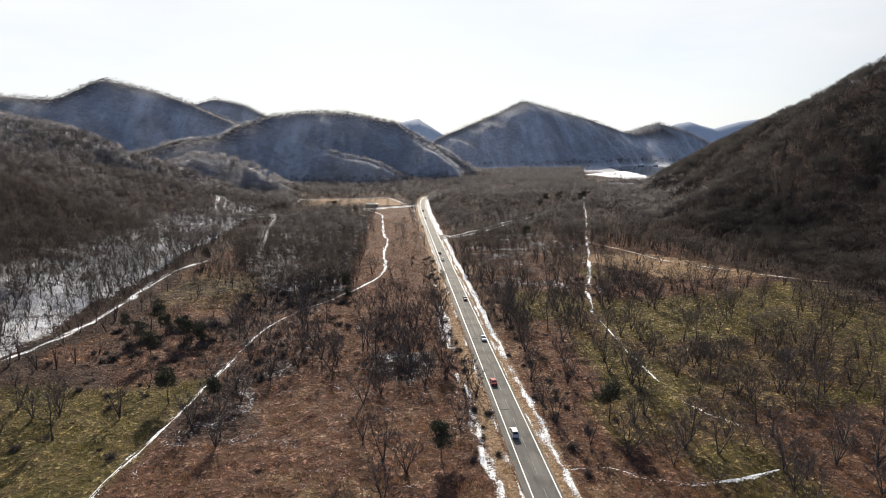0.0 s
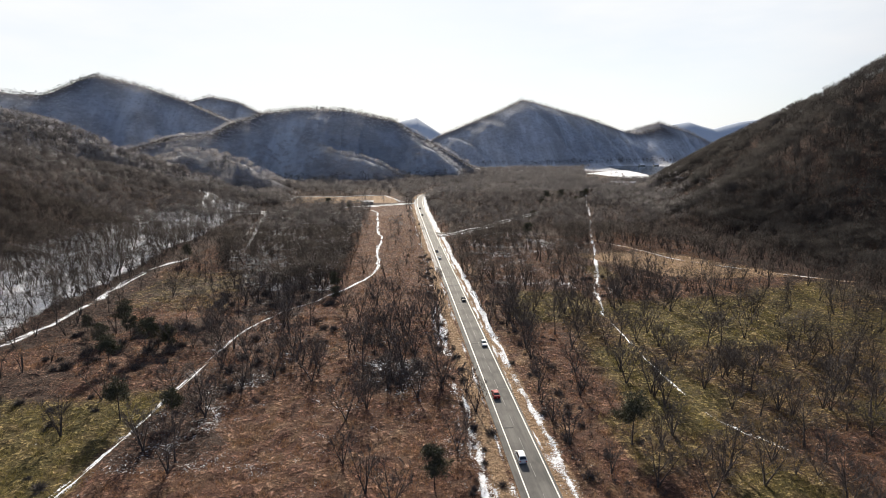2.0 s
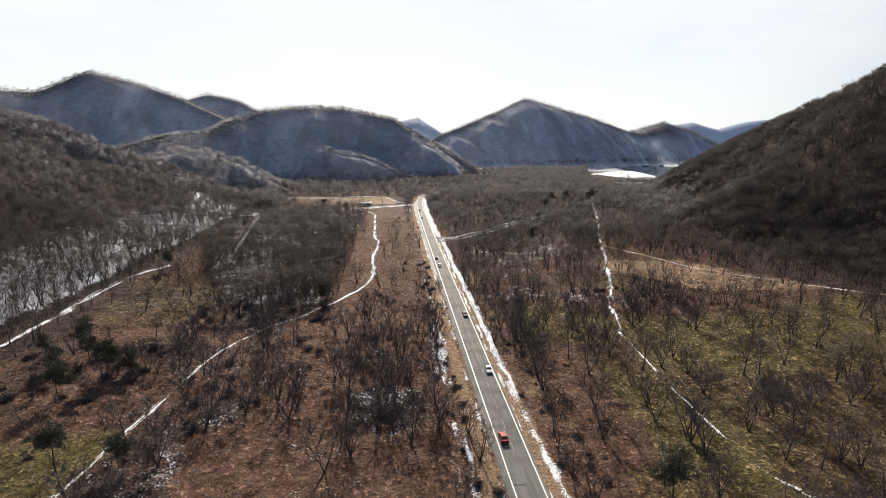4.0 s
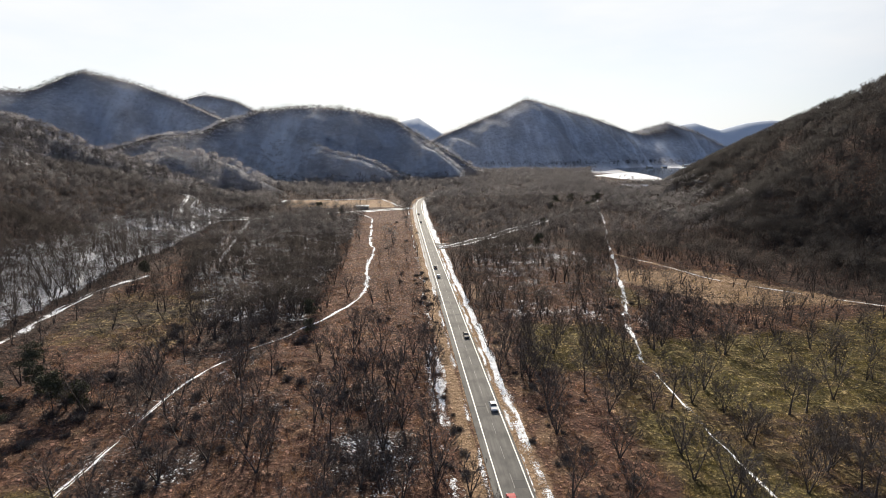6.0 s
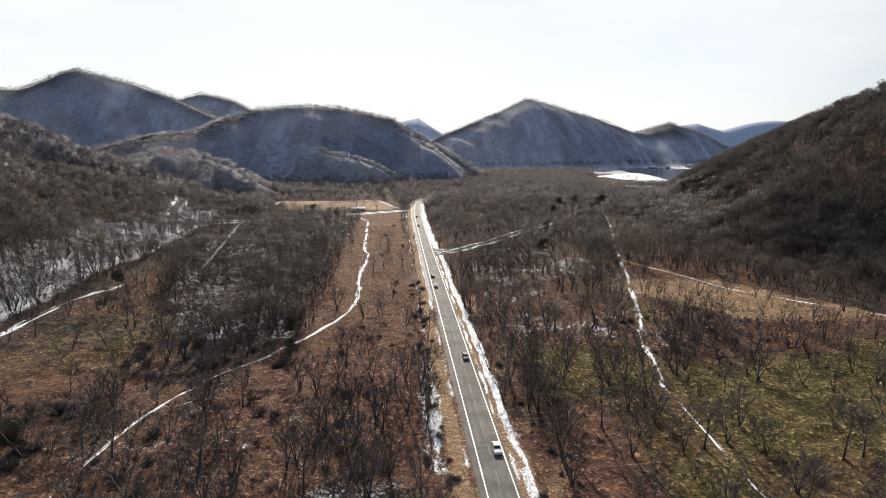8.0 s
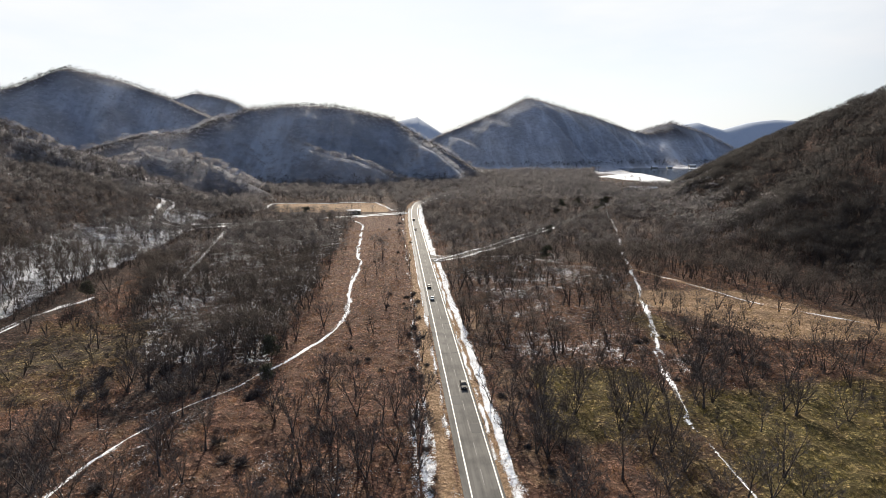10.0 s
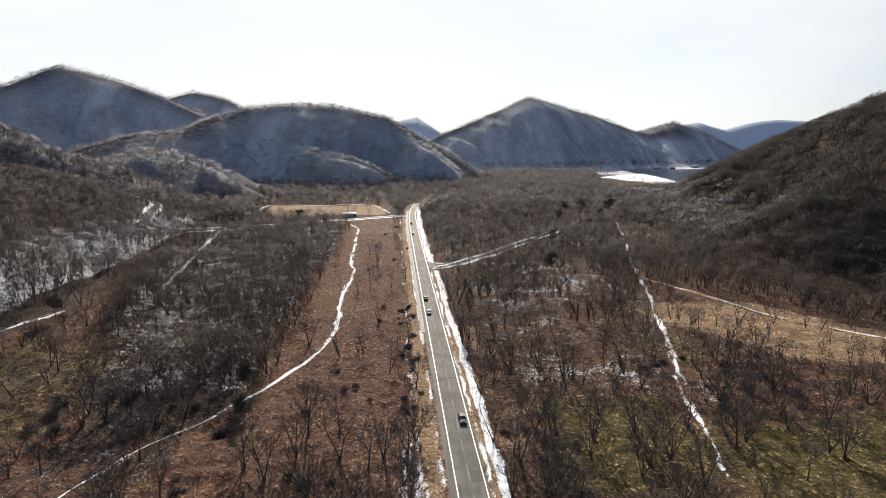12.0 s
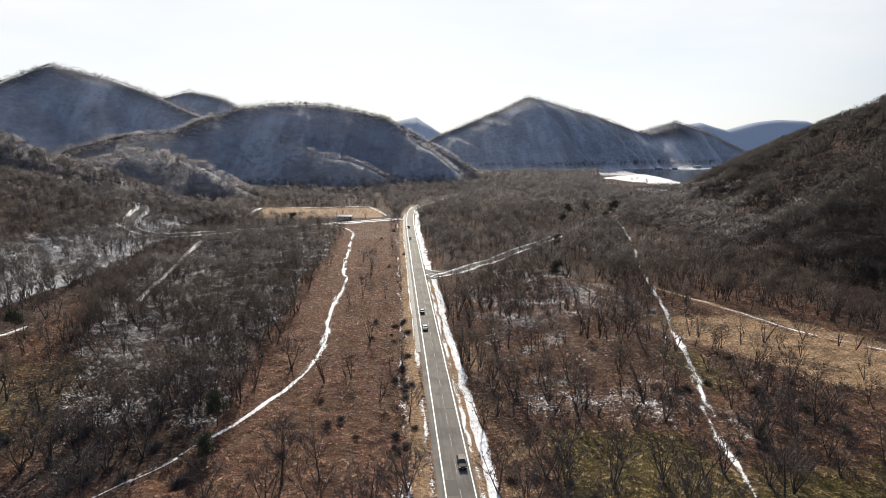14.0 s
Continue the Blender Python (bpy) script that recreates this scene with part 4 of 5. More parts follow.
def density(x, y, z):
    """Bare trees to the square metre, over the plan."""
    wob = (fbm(x, y, 40, 51, 3) - 0.5) * 40
    clump = step(fbm(x, y, 24, 61, 3), 0.34, 0.62)
    group = step(fbm(x, y, 34, 67, 3), 0.36, 0.62)
    d = 0.011 + 0.024 * group
    d = np.where(y > 860, 0.026, d)
    d = np.where(y > 1250, 0.022, d)
    d = np.where((x > 36) & (x < 215) & (y < 300), 0.0065 + 0.006 * step(y, 165, 225) + 0.011 * clump, d)
    d = np.where((x > 33) & (x < 60 + wob * 0.3) & (y < 196 + wob * 0.4), 0.0028, d)
    d = np.where(box(x + wob * 0.3 + (y - 300) * 0.35, 113, 178, 6) * box(y + wob * 0.4, 260, 326, 8) > 0.5, 0.0030, d)
    open_left = (x > -60) & (x < 23) & (y < 255)
    d = np.where(open_left, 0.001 + 0.017 * clump**1.2 * step(y, 105, 150) + 0.014 * step(y, 160, 185) * step(fbm(x, y, 17, 91, 3), 0.40, 0.56), d)
    d = np.where(open_left & (x > -32 + wob * 0.3) & (y > 203 + wob * 0.3), 0.0012 + 0.004 * clump * (x > 8), d)
    d = np.where((x > -78) & (x < -34) & (y > 180 + wob * 0.4) & (y < 252 + wob * 0.4), 0.006 + 0.022 * clump, d)
    d = np.where((x > -122) & (x <= -58) & (y < 380), 0.0012 + 0.011 * clump * step(y, 150, 225), d)
    d = np.where((x > -115) & (x + wob * 0.3 > -68 - np.clip(y - 262, -40, 130) * 0.37) & (x <= -24 + wob * 0.45 - np.clip((y - 300) * 0.03, -3, 6)) & (y > 258 - 20 * (x < -38)) & (y < 560), 0.016 + 0.036 * group, d)
    d = np.where((x > -20) & (x < 23) & (y >= 255) & (y < 590), 0.0011 + 0.0022 * clump * (x > -2), d)
    d = np.where((x <= -122) & (y < 560), 0.026 + 0.018 * group + 0.008 * step(z, 8, 20), d)
    d = np.where((x < -120) & (z > 30) & (y < 950), 0.034, d)
    d = np.where((x > 205) & (z > 3) & (y < 900), 0.034, d)
    d = np.where(box(x + 0.1 * (y - 655), -116, 14, 1) * box(y, 588, 700, 1) > 0.5, 0.0006, d)
    d = np.where((x > 0.345 * y) & (x < 0.50 * y) & (y > 850) & (y < 1235), 0.0006, d)
    d = np.where(shore(x, y) > 0.2, 0, d)
    d = np.where((x > 440) & (y > 860) & (y < 1420) & (z < 1), 0, d)
    d = np.where(np.hypot(x - 325, y - 800) < 38, 0.003, d)
    d = np.where((np.abs(x - 0.408 * y) < 24) & (y > 690) & (y < 800), 0.004, d)
    for line, clear in ((ROAD, 7.0), (SIDE_ROAD, 3.6), (LEFT_ROAD, 3.4), (TRAIL, 1.8), (FOREST_TRAIL, 2.4), (SHORT_TRAIL, 2.2), (RIGHT_TRAIL, 2.4), (MEADOW_TRAIL, 2.2), (SPUR_TRAIL, 1.2)):
        dist, _ = near_line(x, y, line)
        d = np.where(dist < clear, 0, d)
    return d


def scatter(x0, x1, y0, y1, cell, seed, most=1e9):
    """Jittered places on a grid of that cell, thinned by the density."""
    rng = np.random.default_rng(seed)
    gx, gy = np.meshgrid(np.arange(x0, x1, cell), np.arange(y0, y1, cell))
    x, y = gx.ravel() + rng.uniform(0, cell, gx.size), gy.ravel() + rng.uniform(0, cell, gx.size)
    z = land(x, y)
    keep = rng.uniform(0, 1, x.size) < density(x, y, z) * cell * cell
    return np.stack([x, y, z], 1)[keep]


def in_reach(p, margin=0.06):
    """Within the wedge of ground that the walk looks over."""
    x, y = p[:, 0] - 0.0, p[:, 1] - 0.0
    a = np.arctan2(x, np.maximum(y, 1)) - 0.087
    return (np.abs(a) < 0.70 + margin) | (p[:, 1] < 0)


# trees that stand out along the way
MARKED = [(-89, 143), (-84, 131), (-96, 130), (-92, 148), (-95, 142), (-73, 141), (-48, 175), (-21, 165), (-10, 143), (-4, 114), (1, 109), (12, 205), (15, 162), (39, 152), (39, 126), (58, 123), (59, 105), (71, 108), (69, 196), (44, 186), (64, 155), (-39, 163),
          (-18, 230), (-28, 212), (-60, 215), (-40, 177), (-32, 170), (-20, 171), (16, 214), (14, 169), (48, 224), (43, 182), (56, 195), (58, 183), (66, 164), (87, 192), (2, 235), (20, 257), (19, 231), (-5, 234), (-13, 290), (58, 228), (152, 301), (123, 268), (-11, 218), (3, 224), (9, 219), (12, 223), (17, 225), (-16, 223), (-2, 212)]
marked = np.array(MARKED, float)
marked = np.column_stack([marked, land(marked[:, 0], marked[:, 1])])

rng = np.random.default_rng(7)
spots = scatter(-330, 260, 84, 640, 4.6, 11)
spots = spots[in_reach(spots)]
apart = np.min(np.hypot(spots[:, None, 0] - marked[None, :, 0], spots[:, None, 1] - marked[None, :, 1]), axis=1)
spots = spots[apart > 5.0]
close = (spots[:, 1] < 262) & (spots[:, 0] > -75) & (spots[:, 0] < 120)
order = np.argsort(spots[close][:, 1])
near_spots = np.concatenate([marked, spots[close][order][:300 - len(marked)]])
rest = np.concatenate([spots[close][order][300 - len(marked):], spots[~close]])

tree_kinds = []
for k, (tall, stems, wide) in enumerate(((10.0, 3, 1.0), (10.5, 1, 1.2), (9.0, 4, 1.0), (10.5, 2, 1.1), (8.5, 5, 0.95), (11.0, 3, 0.8))):
    tv, tf, cv, cf = bare_tree(100 + k, tall, stems, (14, 8, 6, 5, 4)[stems - 1], 6, 11, 1.35, wide, 0.052)
    tree = new("bare_tree")
    tagged(tree, ("tall single-trunked" if stems == 1 else "many-stemmed spreading") + " leafless broadleaf tree with fine grey-brown twigs", "tree", "bare trees of the valley floor")
    part("trunk", mesh_of("trunk", tv, [tf], [BARK], True), BARK, tree)
    part("crown", mesh_of("crown", cv, [cf], [TWIG]), TWIG, tree, "fine bare twigs")
    tree_kinds.append(tree)
for k, (x, y, z) in enumerate(near_spots):
    size = rng.uniform(0.98, 1.28) if k < len(marked) else rng.choice([rng.uniform(0.5, 0.8), rng.uniform(0.85, 1.25)], p=[0.22, 0.78])
    m = Matrix.Translation((x, y, z - 0.1)) @ Matrix.Rotation(rng.uniform(0, 6.28), 4, "Z")
    tree = tree_kinds[k] if k < len(tree_kinds) else copy_thing(tree_kinds[int(rng.integers(0, len(tree_kinds)))], m)
    tree.matrix_basis = m @ Matrix.Scale(size, 4)


def stuff(name, v, groups, mats, label, category, zone=None, tint=None, puff=None):
    return tagged(new(name, mesh_of(name, v, groups, mats, zone=zone, tint=tint, puff=puff)), label, category, kind="stuff")


def wood(name, kinds, places, low, high, mat, label, even=0.0, vary=0.20):
    v, groups, tint, puff = plant(kinds, places, rng.uniform(low, high, len(places)), rng, even, vary)
    ob = stuff(name, v, groups, [mat, BARK], label, "wood", tint=tint, puff=puff)
    if len(groups) > 1:
        ob.data.polygons.foreach_set("material_index", np.concatenate([np.ones(len(groups[0]), np.int32), np.zeros(len(groups[1]), np.int32)]))
    return ob


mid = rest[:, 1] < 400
middle = [veil_tree(200 + k, 10.0, 230, 1.1, 0.085, 4, 0.40 + 0.03 * (k % 3), 7) for k in range(6)]
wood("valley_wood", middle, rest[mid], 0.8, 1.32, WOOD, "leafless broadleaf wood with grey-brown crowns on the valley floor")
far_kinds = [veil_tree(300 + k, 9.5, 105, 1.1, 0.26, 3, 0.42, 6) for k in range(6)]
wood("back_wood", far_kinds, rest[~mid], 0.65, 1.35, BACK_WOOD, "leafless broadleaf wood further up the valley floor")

slope = np.concatenate([scatter(-420, -100, 560, 1000, 6.5, 21), scatter(-100, 640, 640, 1000, 6.5, 22), scatter(215, 560, 60, 1000, 4.6, 23), scatter(-620, -330, 60, 760, 6.5, 24), scatter(-1000, 1150, 1000, 1720, 7.2, 25), scatter(-1000, -420, 560, 1000, 8.0, 26)])
slope = slope[in_reach(slope)]
slope = slope[(slope[:, 1] < 1250) | (slope[:, 2] > 3)]
# depth picks the band, and so how much haze the twig colour carries
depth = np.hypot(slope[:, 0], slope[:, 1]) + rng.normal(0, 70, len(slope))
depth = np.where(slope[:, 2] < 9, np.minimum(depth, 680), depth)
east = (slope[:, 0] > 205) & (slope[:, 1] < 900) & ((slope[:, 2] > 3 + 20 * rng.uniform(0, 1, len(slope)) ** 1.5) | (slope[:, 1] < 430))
slope_kinds = [veil_tree(340 + k, 9.5, 30, 1.35, 1.0, 2, 0.50, 5) for k in range(6)]
lower = east & (slope[:, 1] < 430)
wood("lower_steep_wood", [veil_tree(380 + k, 9.5, 150, 1.0, 0.20, 3, 0.50, 6) for k in range(6)], slope[lower], 1.0, 1.75, SHADED_WOOD, "leafless wood at the foot of a steep slope, its twigs coloured dark for shade", 0.65, 0.25)
wood("steep_wood", [veil_tree(360 + k, 9.5, 90, 1.0, 0.50, 2, 0.50, 5) for k in range(6)], slope[east & ~lower], 0.85, 1.55, SHADED_WOOD, "leafless wood covering a steep slope, its twigs coloured dark for shade", 0.6, 0.25)
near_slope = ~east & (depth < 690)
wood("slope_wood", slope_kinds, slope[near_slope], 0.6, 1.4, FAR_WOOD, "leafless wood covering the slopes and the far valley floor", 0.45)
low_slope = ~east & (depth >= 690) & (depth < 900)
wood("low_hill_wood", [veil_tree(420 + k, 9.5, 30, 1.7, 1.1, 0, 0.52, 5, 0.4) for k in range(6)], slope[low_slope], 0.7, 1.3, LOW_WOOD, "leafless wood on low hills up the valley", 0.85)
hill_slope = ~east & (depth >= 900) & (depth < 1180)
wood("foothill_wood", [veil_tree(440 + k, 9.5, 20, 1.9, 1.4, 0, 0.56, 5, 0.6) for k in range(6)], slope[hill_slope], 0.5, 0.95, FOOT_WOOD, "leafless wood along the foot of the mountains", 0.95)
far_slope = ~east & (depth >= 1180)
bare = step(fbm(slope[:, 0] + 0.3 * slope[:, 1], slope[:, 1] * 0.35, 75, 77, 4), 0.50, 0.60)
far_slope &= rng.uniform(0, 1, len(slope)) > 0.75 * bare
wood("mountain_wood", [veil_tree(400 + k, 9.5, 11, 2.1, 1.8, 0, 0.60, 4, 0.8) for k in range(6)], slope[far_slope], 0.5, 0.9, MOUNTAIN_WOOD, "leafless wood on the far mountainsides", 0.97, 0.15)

crest = []
for line, *_ in CRESTS + [STEEP]:
    p = np.array(soften(line, 60))
    for off in (-5, 0, 6):
        q = p[:, :2] + rng.normal(0, 3, (len(p), 2)) + [0, off]
        crest.append(np.column_stack([q, land(q[:, 0], q[:, 1])]))
crest = np.concatenate(crest)
crest = crest[in_reach(crest) & (crest[:, 2] > 15)]
crest = crest[rng.uniform(0, 1, len(crest)) < 0.8]
wood("ridge_wood", [veil_tree(500 + k, 7.5, 20, 1.5, 0.42, 2, 0.50, 4) for k in range(5)], crest - [0, 0, 1.2], 0.4, 0.85, BACK_WOOD, "thin line of leafless trees along the mountain crests")


# ---- tussocks of grass ----
def build_grass():
    rng = np.random.default_rng(41)
    n = 64000
    x, y = rng.uniform(-140, 190, n), 88 + 420 * rng.uniform(0, 1, n) ** 1.7
    z = land(x, y)
    snow, moss, straw, rust = zones(x, y, z)
    ok = (np.maximum(np.maximum(moss, straw), rust) > 0.48) & in_reach(np.stack([x, y, z], 1))
    for line, clear in ((ROAD, 4.6), (TRAIL, 1.0), (FOREST_TRAIL, 1.5), (RIGHT_TRAIL, 1.0), (MEADOW_TRAIL, 1.0), (SPUR_TRAIL, 0.6)):
        ok &= near_line(x, y, line)[0] > clear
    p = np.stack([x, y, z], 1)[ok]
    kinds = []
    for k in range(5):
        r = np.random.default_rng(600 + k)
        base = np.column_stack([r.normal(0, 0.30, (8, 2)), np.full(8, -0.1)])
        tip = base + np.column_stack([r.normal(0, 0.30, (8, 2)), r.uniform(0.4, 0.95, 8)])
        kinds.append(slivers(base, tip, r.uniform(0.035, 0.09, 8), r))
    v, groups, tint, puff = plant(kinds, p, rng.uniform(0.7, 1.45, len(p)), rng)
    stuff("grass", v, groups, [GRASS], "rusty and greenish tussock grass on the open valley floor", "grass", zone=zones(v[:, 0], v[:, 1], v[:, 2]))


build_grass()


# ---- low brushwood between the trees ----
def build_brush():
    rng = np.random.default_rng(43)
    n = 60000
    x, y = rng.uniform(-110, 150, n), rng.uniform(100, 310, n)
    clump = step(fbm(x, y, 24, 61, 3), 0.34, 0.62)
    patch = step(fbm(x, y, 9, 63, 3), 0.42, 0.60)
    wob = (fbm(x, y, 40, 51, 3) - 0.5) * 40
    many = box(x + wob * 0.3, -78, 16, 5) * box(y + wob * 0.4, 148, 206, 8) * (0.25 + 0.75 * clump)
    many = np.maximum(many, box(x + wob * 0.3, -84, -26, 5) * box(y + wob * 0.3, 185, 300, 8) * (0.3 + 0.7 * clump))
    many = np.maximum(many, 0.45 * box(x, 36, 56, 4) * (y < 270) * clump)
    many = np.maximum(many, 0.7 * box(x + wob * 0.4, 84, 140, 6) * box(y + wob * 0.3, 105, 285, 10) * clump)
    many = np.maximum(many, 0.55 * box(x, 14, 20, 2) * (y < 300))
    ok = (rng.uniform(0, 1, n) < 0.55 * many * patch) & in_reach(np.stack([x, y, 0 * x], 1))
    for line, clear in ((ROAD, 8.5), (TRAIL, 1.6), (RIGHT_TRAIL, 1.8), (MEADOW_TRAIL, 1.6), (SPUR_TRAIL, 1.2)):
        ok &= near_line(x, y, line)[0] > clear
    p = np.stack([x, y, land(x, y)], 1)[ok]
    kinds = []
    for k in range(6):
        r = np.random.default_rng(650 + k)
        base = np.column_stack([r.normal(0, 0.22, (15, 2)), np.full(15, -0.1)])
        tip = base + np.column_stack([r.normal(0, 0.5, (15, 2)), r.uniform(0.5, 1.5, 15)])
        kinds.append(slivers(base, tip, r.uniform(0.05, 0.11, 15), r))
    v, groups, tint, puff = plant(kinds, p, rng.uniform(0.6, 1.4, len(p)), rng)
    stuff("brushwood", v, groups, [TWIG], "dark leafless brushwood between the trees and along the road", "brush")


build_brush()


# ---- pines, shrubs ----
def pine_arrays(seed, tall, bare=0.4):
    """Trunk and limbs, and needle clumps at the ends of the limbs."""
    rng = np.random.default_rng(seed)
    t = np.linspace(0, 1, 6)
    p = np.stack([rng.normal(0, 0.06, 6).cumsum() * t, rng.normal(0, 0.06, 6).cumsum() * t, tall * 0.95 * t], 1)
    tv, tf = [], []
    v, f = tube(p, 0.018 * tall * (1.05 - 0.9 * t), 5)
    tv.append(v), tf.append(f)
    n = len(v)
    cb, ct, cw = [], [], []
    for k in range(24):
        q = rng.uniform(bare, 1.0)
        o = np.array([np.interp(q, t, p[:, c]) for c in range(3)])
        a = rng.uniform(0, 6.28)
        ln = tall * 0.46 * (1.2 - q) ** 0.55 * rng.uniform(0.5, 1.0) * (0.5 + q if q < 0.55 else 1)
        e = o + np.array([np.cos(a) * ln, np.sin(a) * ln, ln * rng.uniform(0.05, 0.4)])
        v, f = tube(np.stack([o, (o + e) / 2 + [0, 0, -0.05], e]), np.array([0.06, 0.04, 0.02]), 3)
        tv.append(v), tf.append(f + n)
        n += len(v)
        for c in range(4):
            g = o + (e - o) * rng.uniform(0.45, 1.05) + rng.normal(0, 0.25, 3)
            m = 46
            d = rng.normal(0, 1, (m, 3)) + [0, 0, 0.45]
            d /= np.linalg.norm(d, axis=1)[:, None]
            start = g + d * 0.1 + rng.normal(0, 0.42, (m, 3)) * [1, 1, 0.5]
            cb.append(start), ct.append(start + d * rng.uniform(0.25, 0.5, (m, 1))), cw.append(rng.uniform(0.10, 0.2, m))
    cv, cf = slivers(np.concatenate(cb), np.concatenate(ct), np.concatenate(cw), rng)
    return np.concatenate(tv), np.concatenate(tf), cv, cf


pines = []
for k, (tall, bare) in enumerate(((9.0, 0.50), (7.5, 0.45), (6.0, 0.3))):
    tv, tf, cv, cf = pine_arrays(700 + k, tall, bare)
    tree = tagged(new("pine_tree"), "dark green pine with clumped needles among bare trees", "tree", "pines of the valley")
    part("trunk", mesh_of("trunk", tv, [tf], [BARK], True), BARK, tree)
    part("crown", mesh_of("crown", cv, [cf], [NEEDLE]), NEEDLE, tree, "dense dark green needles")
    pines.append(tree)
PINES = [(-91, 213, 1.0), (-75, 193, 1.15), (-70, 195, 1.0), (-63, 147, 0.95), (-51, 147, 0.8), (-105, 215, 0.75), (52, 124, 1.05), (9, 114, 0.95), (-92, 198, 1.0), (-81, 180, 0.9), (-24, 258, 0.9), (-22, 244, 0.8), (-86, 205, 0.8),
         (92, 382, 1.1), (152, 570, 1.2), (176, 588, 1.2), (206, 604, 1.2), (190, 576, 1.1), (164, 596, 1.1), (217, 626, 1.2), (-40, 560, 1.1), (-109, 324, 0.9), (-62, 575, 1.1), (118, 470, 1.0)]
for k, (x, y, size) in enumerate(PINES):
    m = Matrix.Translation((x, y, float(land(x, y)) - 0.1)) @ Matrix.Rotation(rng.uniform(0, 6.28), 4, "Z")
    tree = pines[k] if k < 3 else copy_thing(pines[k % 3], m)
    tree.matrix_basis = m @ Matrix.Scale(size * 1.2, 4)


def shrub_arrays(seed):
    rng = np.random.default_rng(seed)
    m = 260
    d = rng.normal(0, 1, (m, 3)) * [1, 1, 0.6] + [0, 0, 0.7]
    d /= np.linalg.norm(d, axis=1)[:, None]
    base = d * rng.uniform(0, 0.55, (m, 1)) + rng.normal(0, 0.15, (m, 3)) * [1, 1, 0]
    return slivers(base, base + d * rng.uniform(0.4, 1.0, (m, 1)), rng.uniform(0.04, 0.09, m), rng)


shrub_kinds = []
for k in range(3):
    v, f = shrub_arrays(800 + k)
    me = mesh_of("crown", v, [f], [TWIG])
    bush = tagged(new("shrub"), "low round leafless shrub in dry grass", "shrub", "shrubs along the road and meadow")
    part("crown", me, TWIG, bush)
    shrub_kinds.append(bush)
SHRUBS = [(1, 256, 1.5), (4, 258, 1.3), (-7, 244, 1.4), (9, 313, 1.2), (1, 395, 1.2), (21, 318, 1.7), (20, 331, 1.5), (94, 268, 1.9), (-82, 153, 1.3), (-71, 152, 1.4), (-76, 160, 1.2), (23, 132, 1.5), (22, 113, 1.2), (8, 250, 1.1), (-2, 268, 1.1), (37, 140, 1.3), (36, 171, 1.3), (39, 114, 1.5), (10, 330, 1.2), (14, 420, 1.3), (3, 460, 1.4), (8, 505, 1.4), (16, 540, 1.5), (44, 133, 1.3), (22, 452, 1.4), (-98, 186, 1.4), (-66, 182, 1.3)]
for x0, x1, y0, y1, many, low, high in ((15.5, 21.5, 100, 330, 46, 0.7, 1.5), (38.5, 54, 100, 235, 44, 0.7, 1.5), (-98, -66, 176, 220, 22, 1.4, 2.6), (-72, -22, 232, 262, 26, 1.2, 2.4), (-52, 8, 160, 222, 34, 1.0, 2.1), (-118, -62, 120, 240, 20, 0.9, 1.8), (84, 128, 236, 290, 18, 1.0, 2.0)):
    for k in range(many):
        SHRUBS.append((float(rng.uniform(x0, x1)), float(rng.uniform(y0, y1)), float(rng.uniform(low, high))))
SHRUBS = [(x, y, size) for x, y, size in SHRUBS if min(float(near_line(x, y, line)[0]) for line in (TRAIL, RIGHT_TRAIL, SPUR_TRAIL, FOREST_TRAIL)) > size]
for k, (x, y, size) in enumerate(SHRUBS):
    m = Matrix.Translation((x, y, float(land(x, y)))) @ Matrix.Rotation(rng.uniform(0, 6.28), 4, "Z")
    bush = shrub_kinds[k] if k < 3 else copy_thing(shrub_kinds[k % 3], m)
    bush.matrix_basis = m @ Matrix.Scale(size, 4)


# ---- cars ----
def slab(quad, thick):
    """A thin pane from four corners, grown along its normal."""
    bm = bmesh.new()
    a, b, c, d = [Vector(q) for q in quad]
    n = (b - a).cross(d - a).normalized() * thick
    v = [bm.verts.new(q) for q in (a, b, c, d)] + [bm.verts.new(q + n) for q in (a, b, c, d)]
    for f in ((3, 2, 1, 0), (4, 5, 6, 7), (0, 1, 5, 4), (1, 2, 6, 5), (2, 3, 7, 6), (3, 0, 4, 7)):
        bm.faces.new([v[i] for i in f])
    return bm


def block(x0, x1, y0, y1, z0, z1, bevel=0.0):
    bm = bmesh.new()
    bmesh.ops.create_cube(bm, size=1, matrix=Matrix.Translation(((x0 + x1) / 2, (y0 + y1) / 2, (z0 + z1) / 2)) @ Matrix.Diagonal((x1 - x0, y1 - y0, z1 - z0, 1)))
    if bevel:
        bmesh.ops.bevel(bm, geom=bm.edges[:], offset=bevel, segments=2, affect="EDGES")
    return bm


def disc(x, y, z, r, wide, bevel):
    bm = bmesh.new()
    bmesh.ops.create_cone(bm, cap_ends=True, segments=18, radius1=r, radius2=r, depth=wide, matrix=Matrix.Translation((x, y, z)) @ Matrix.Rotation(radians(90), 4, "Y"))
    bmesh.ops.bevel(bm, geom=[e for e in bm.edges if len(e.link_faces) == 2 and e.calc_face_angle(0) > 0.8], offset=bevel, segments=2, affect="EDGES")
    return bm


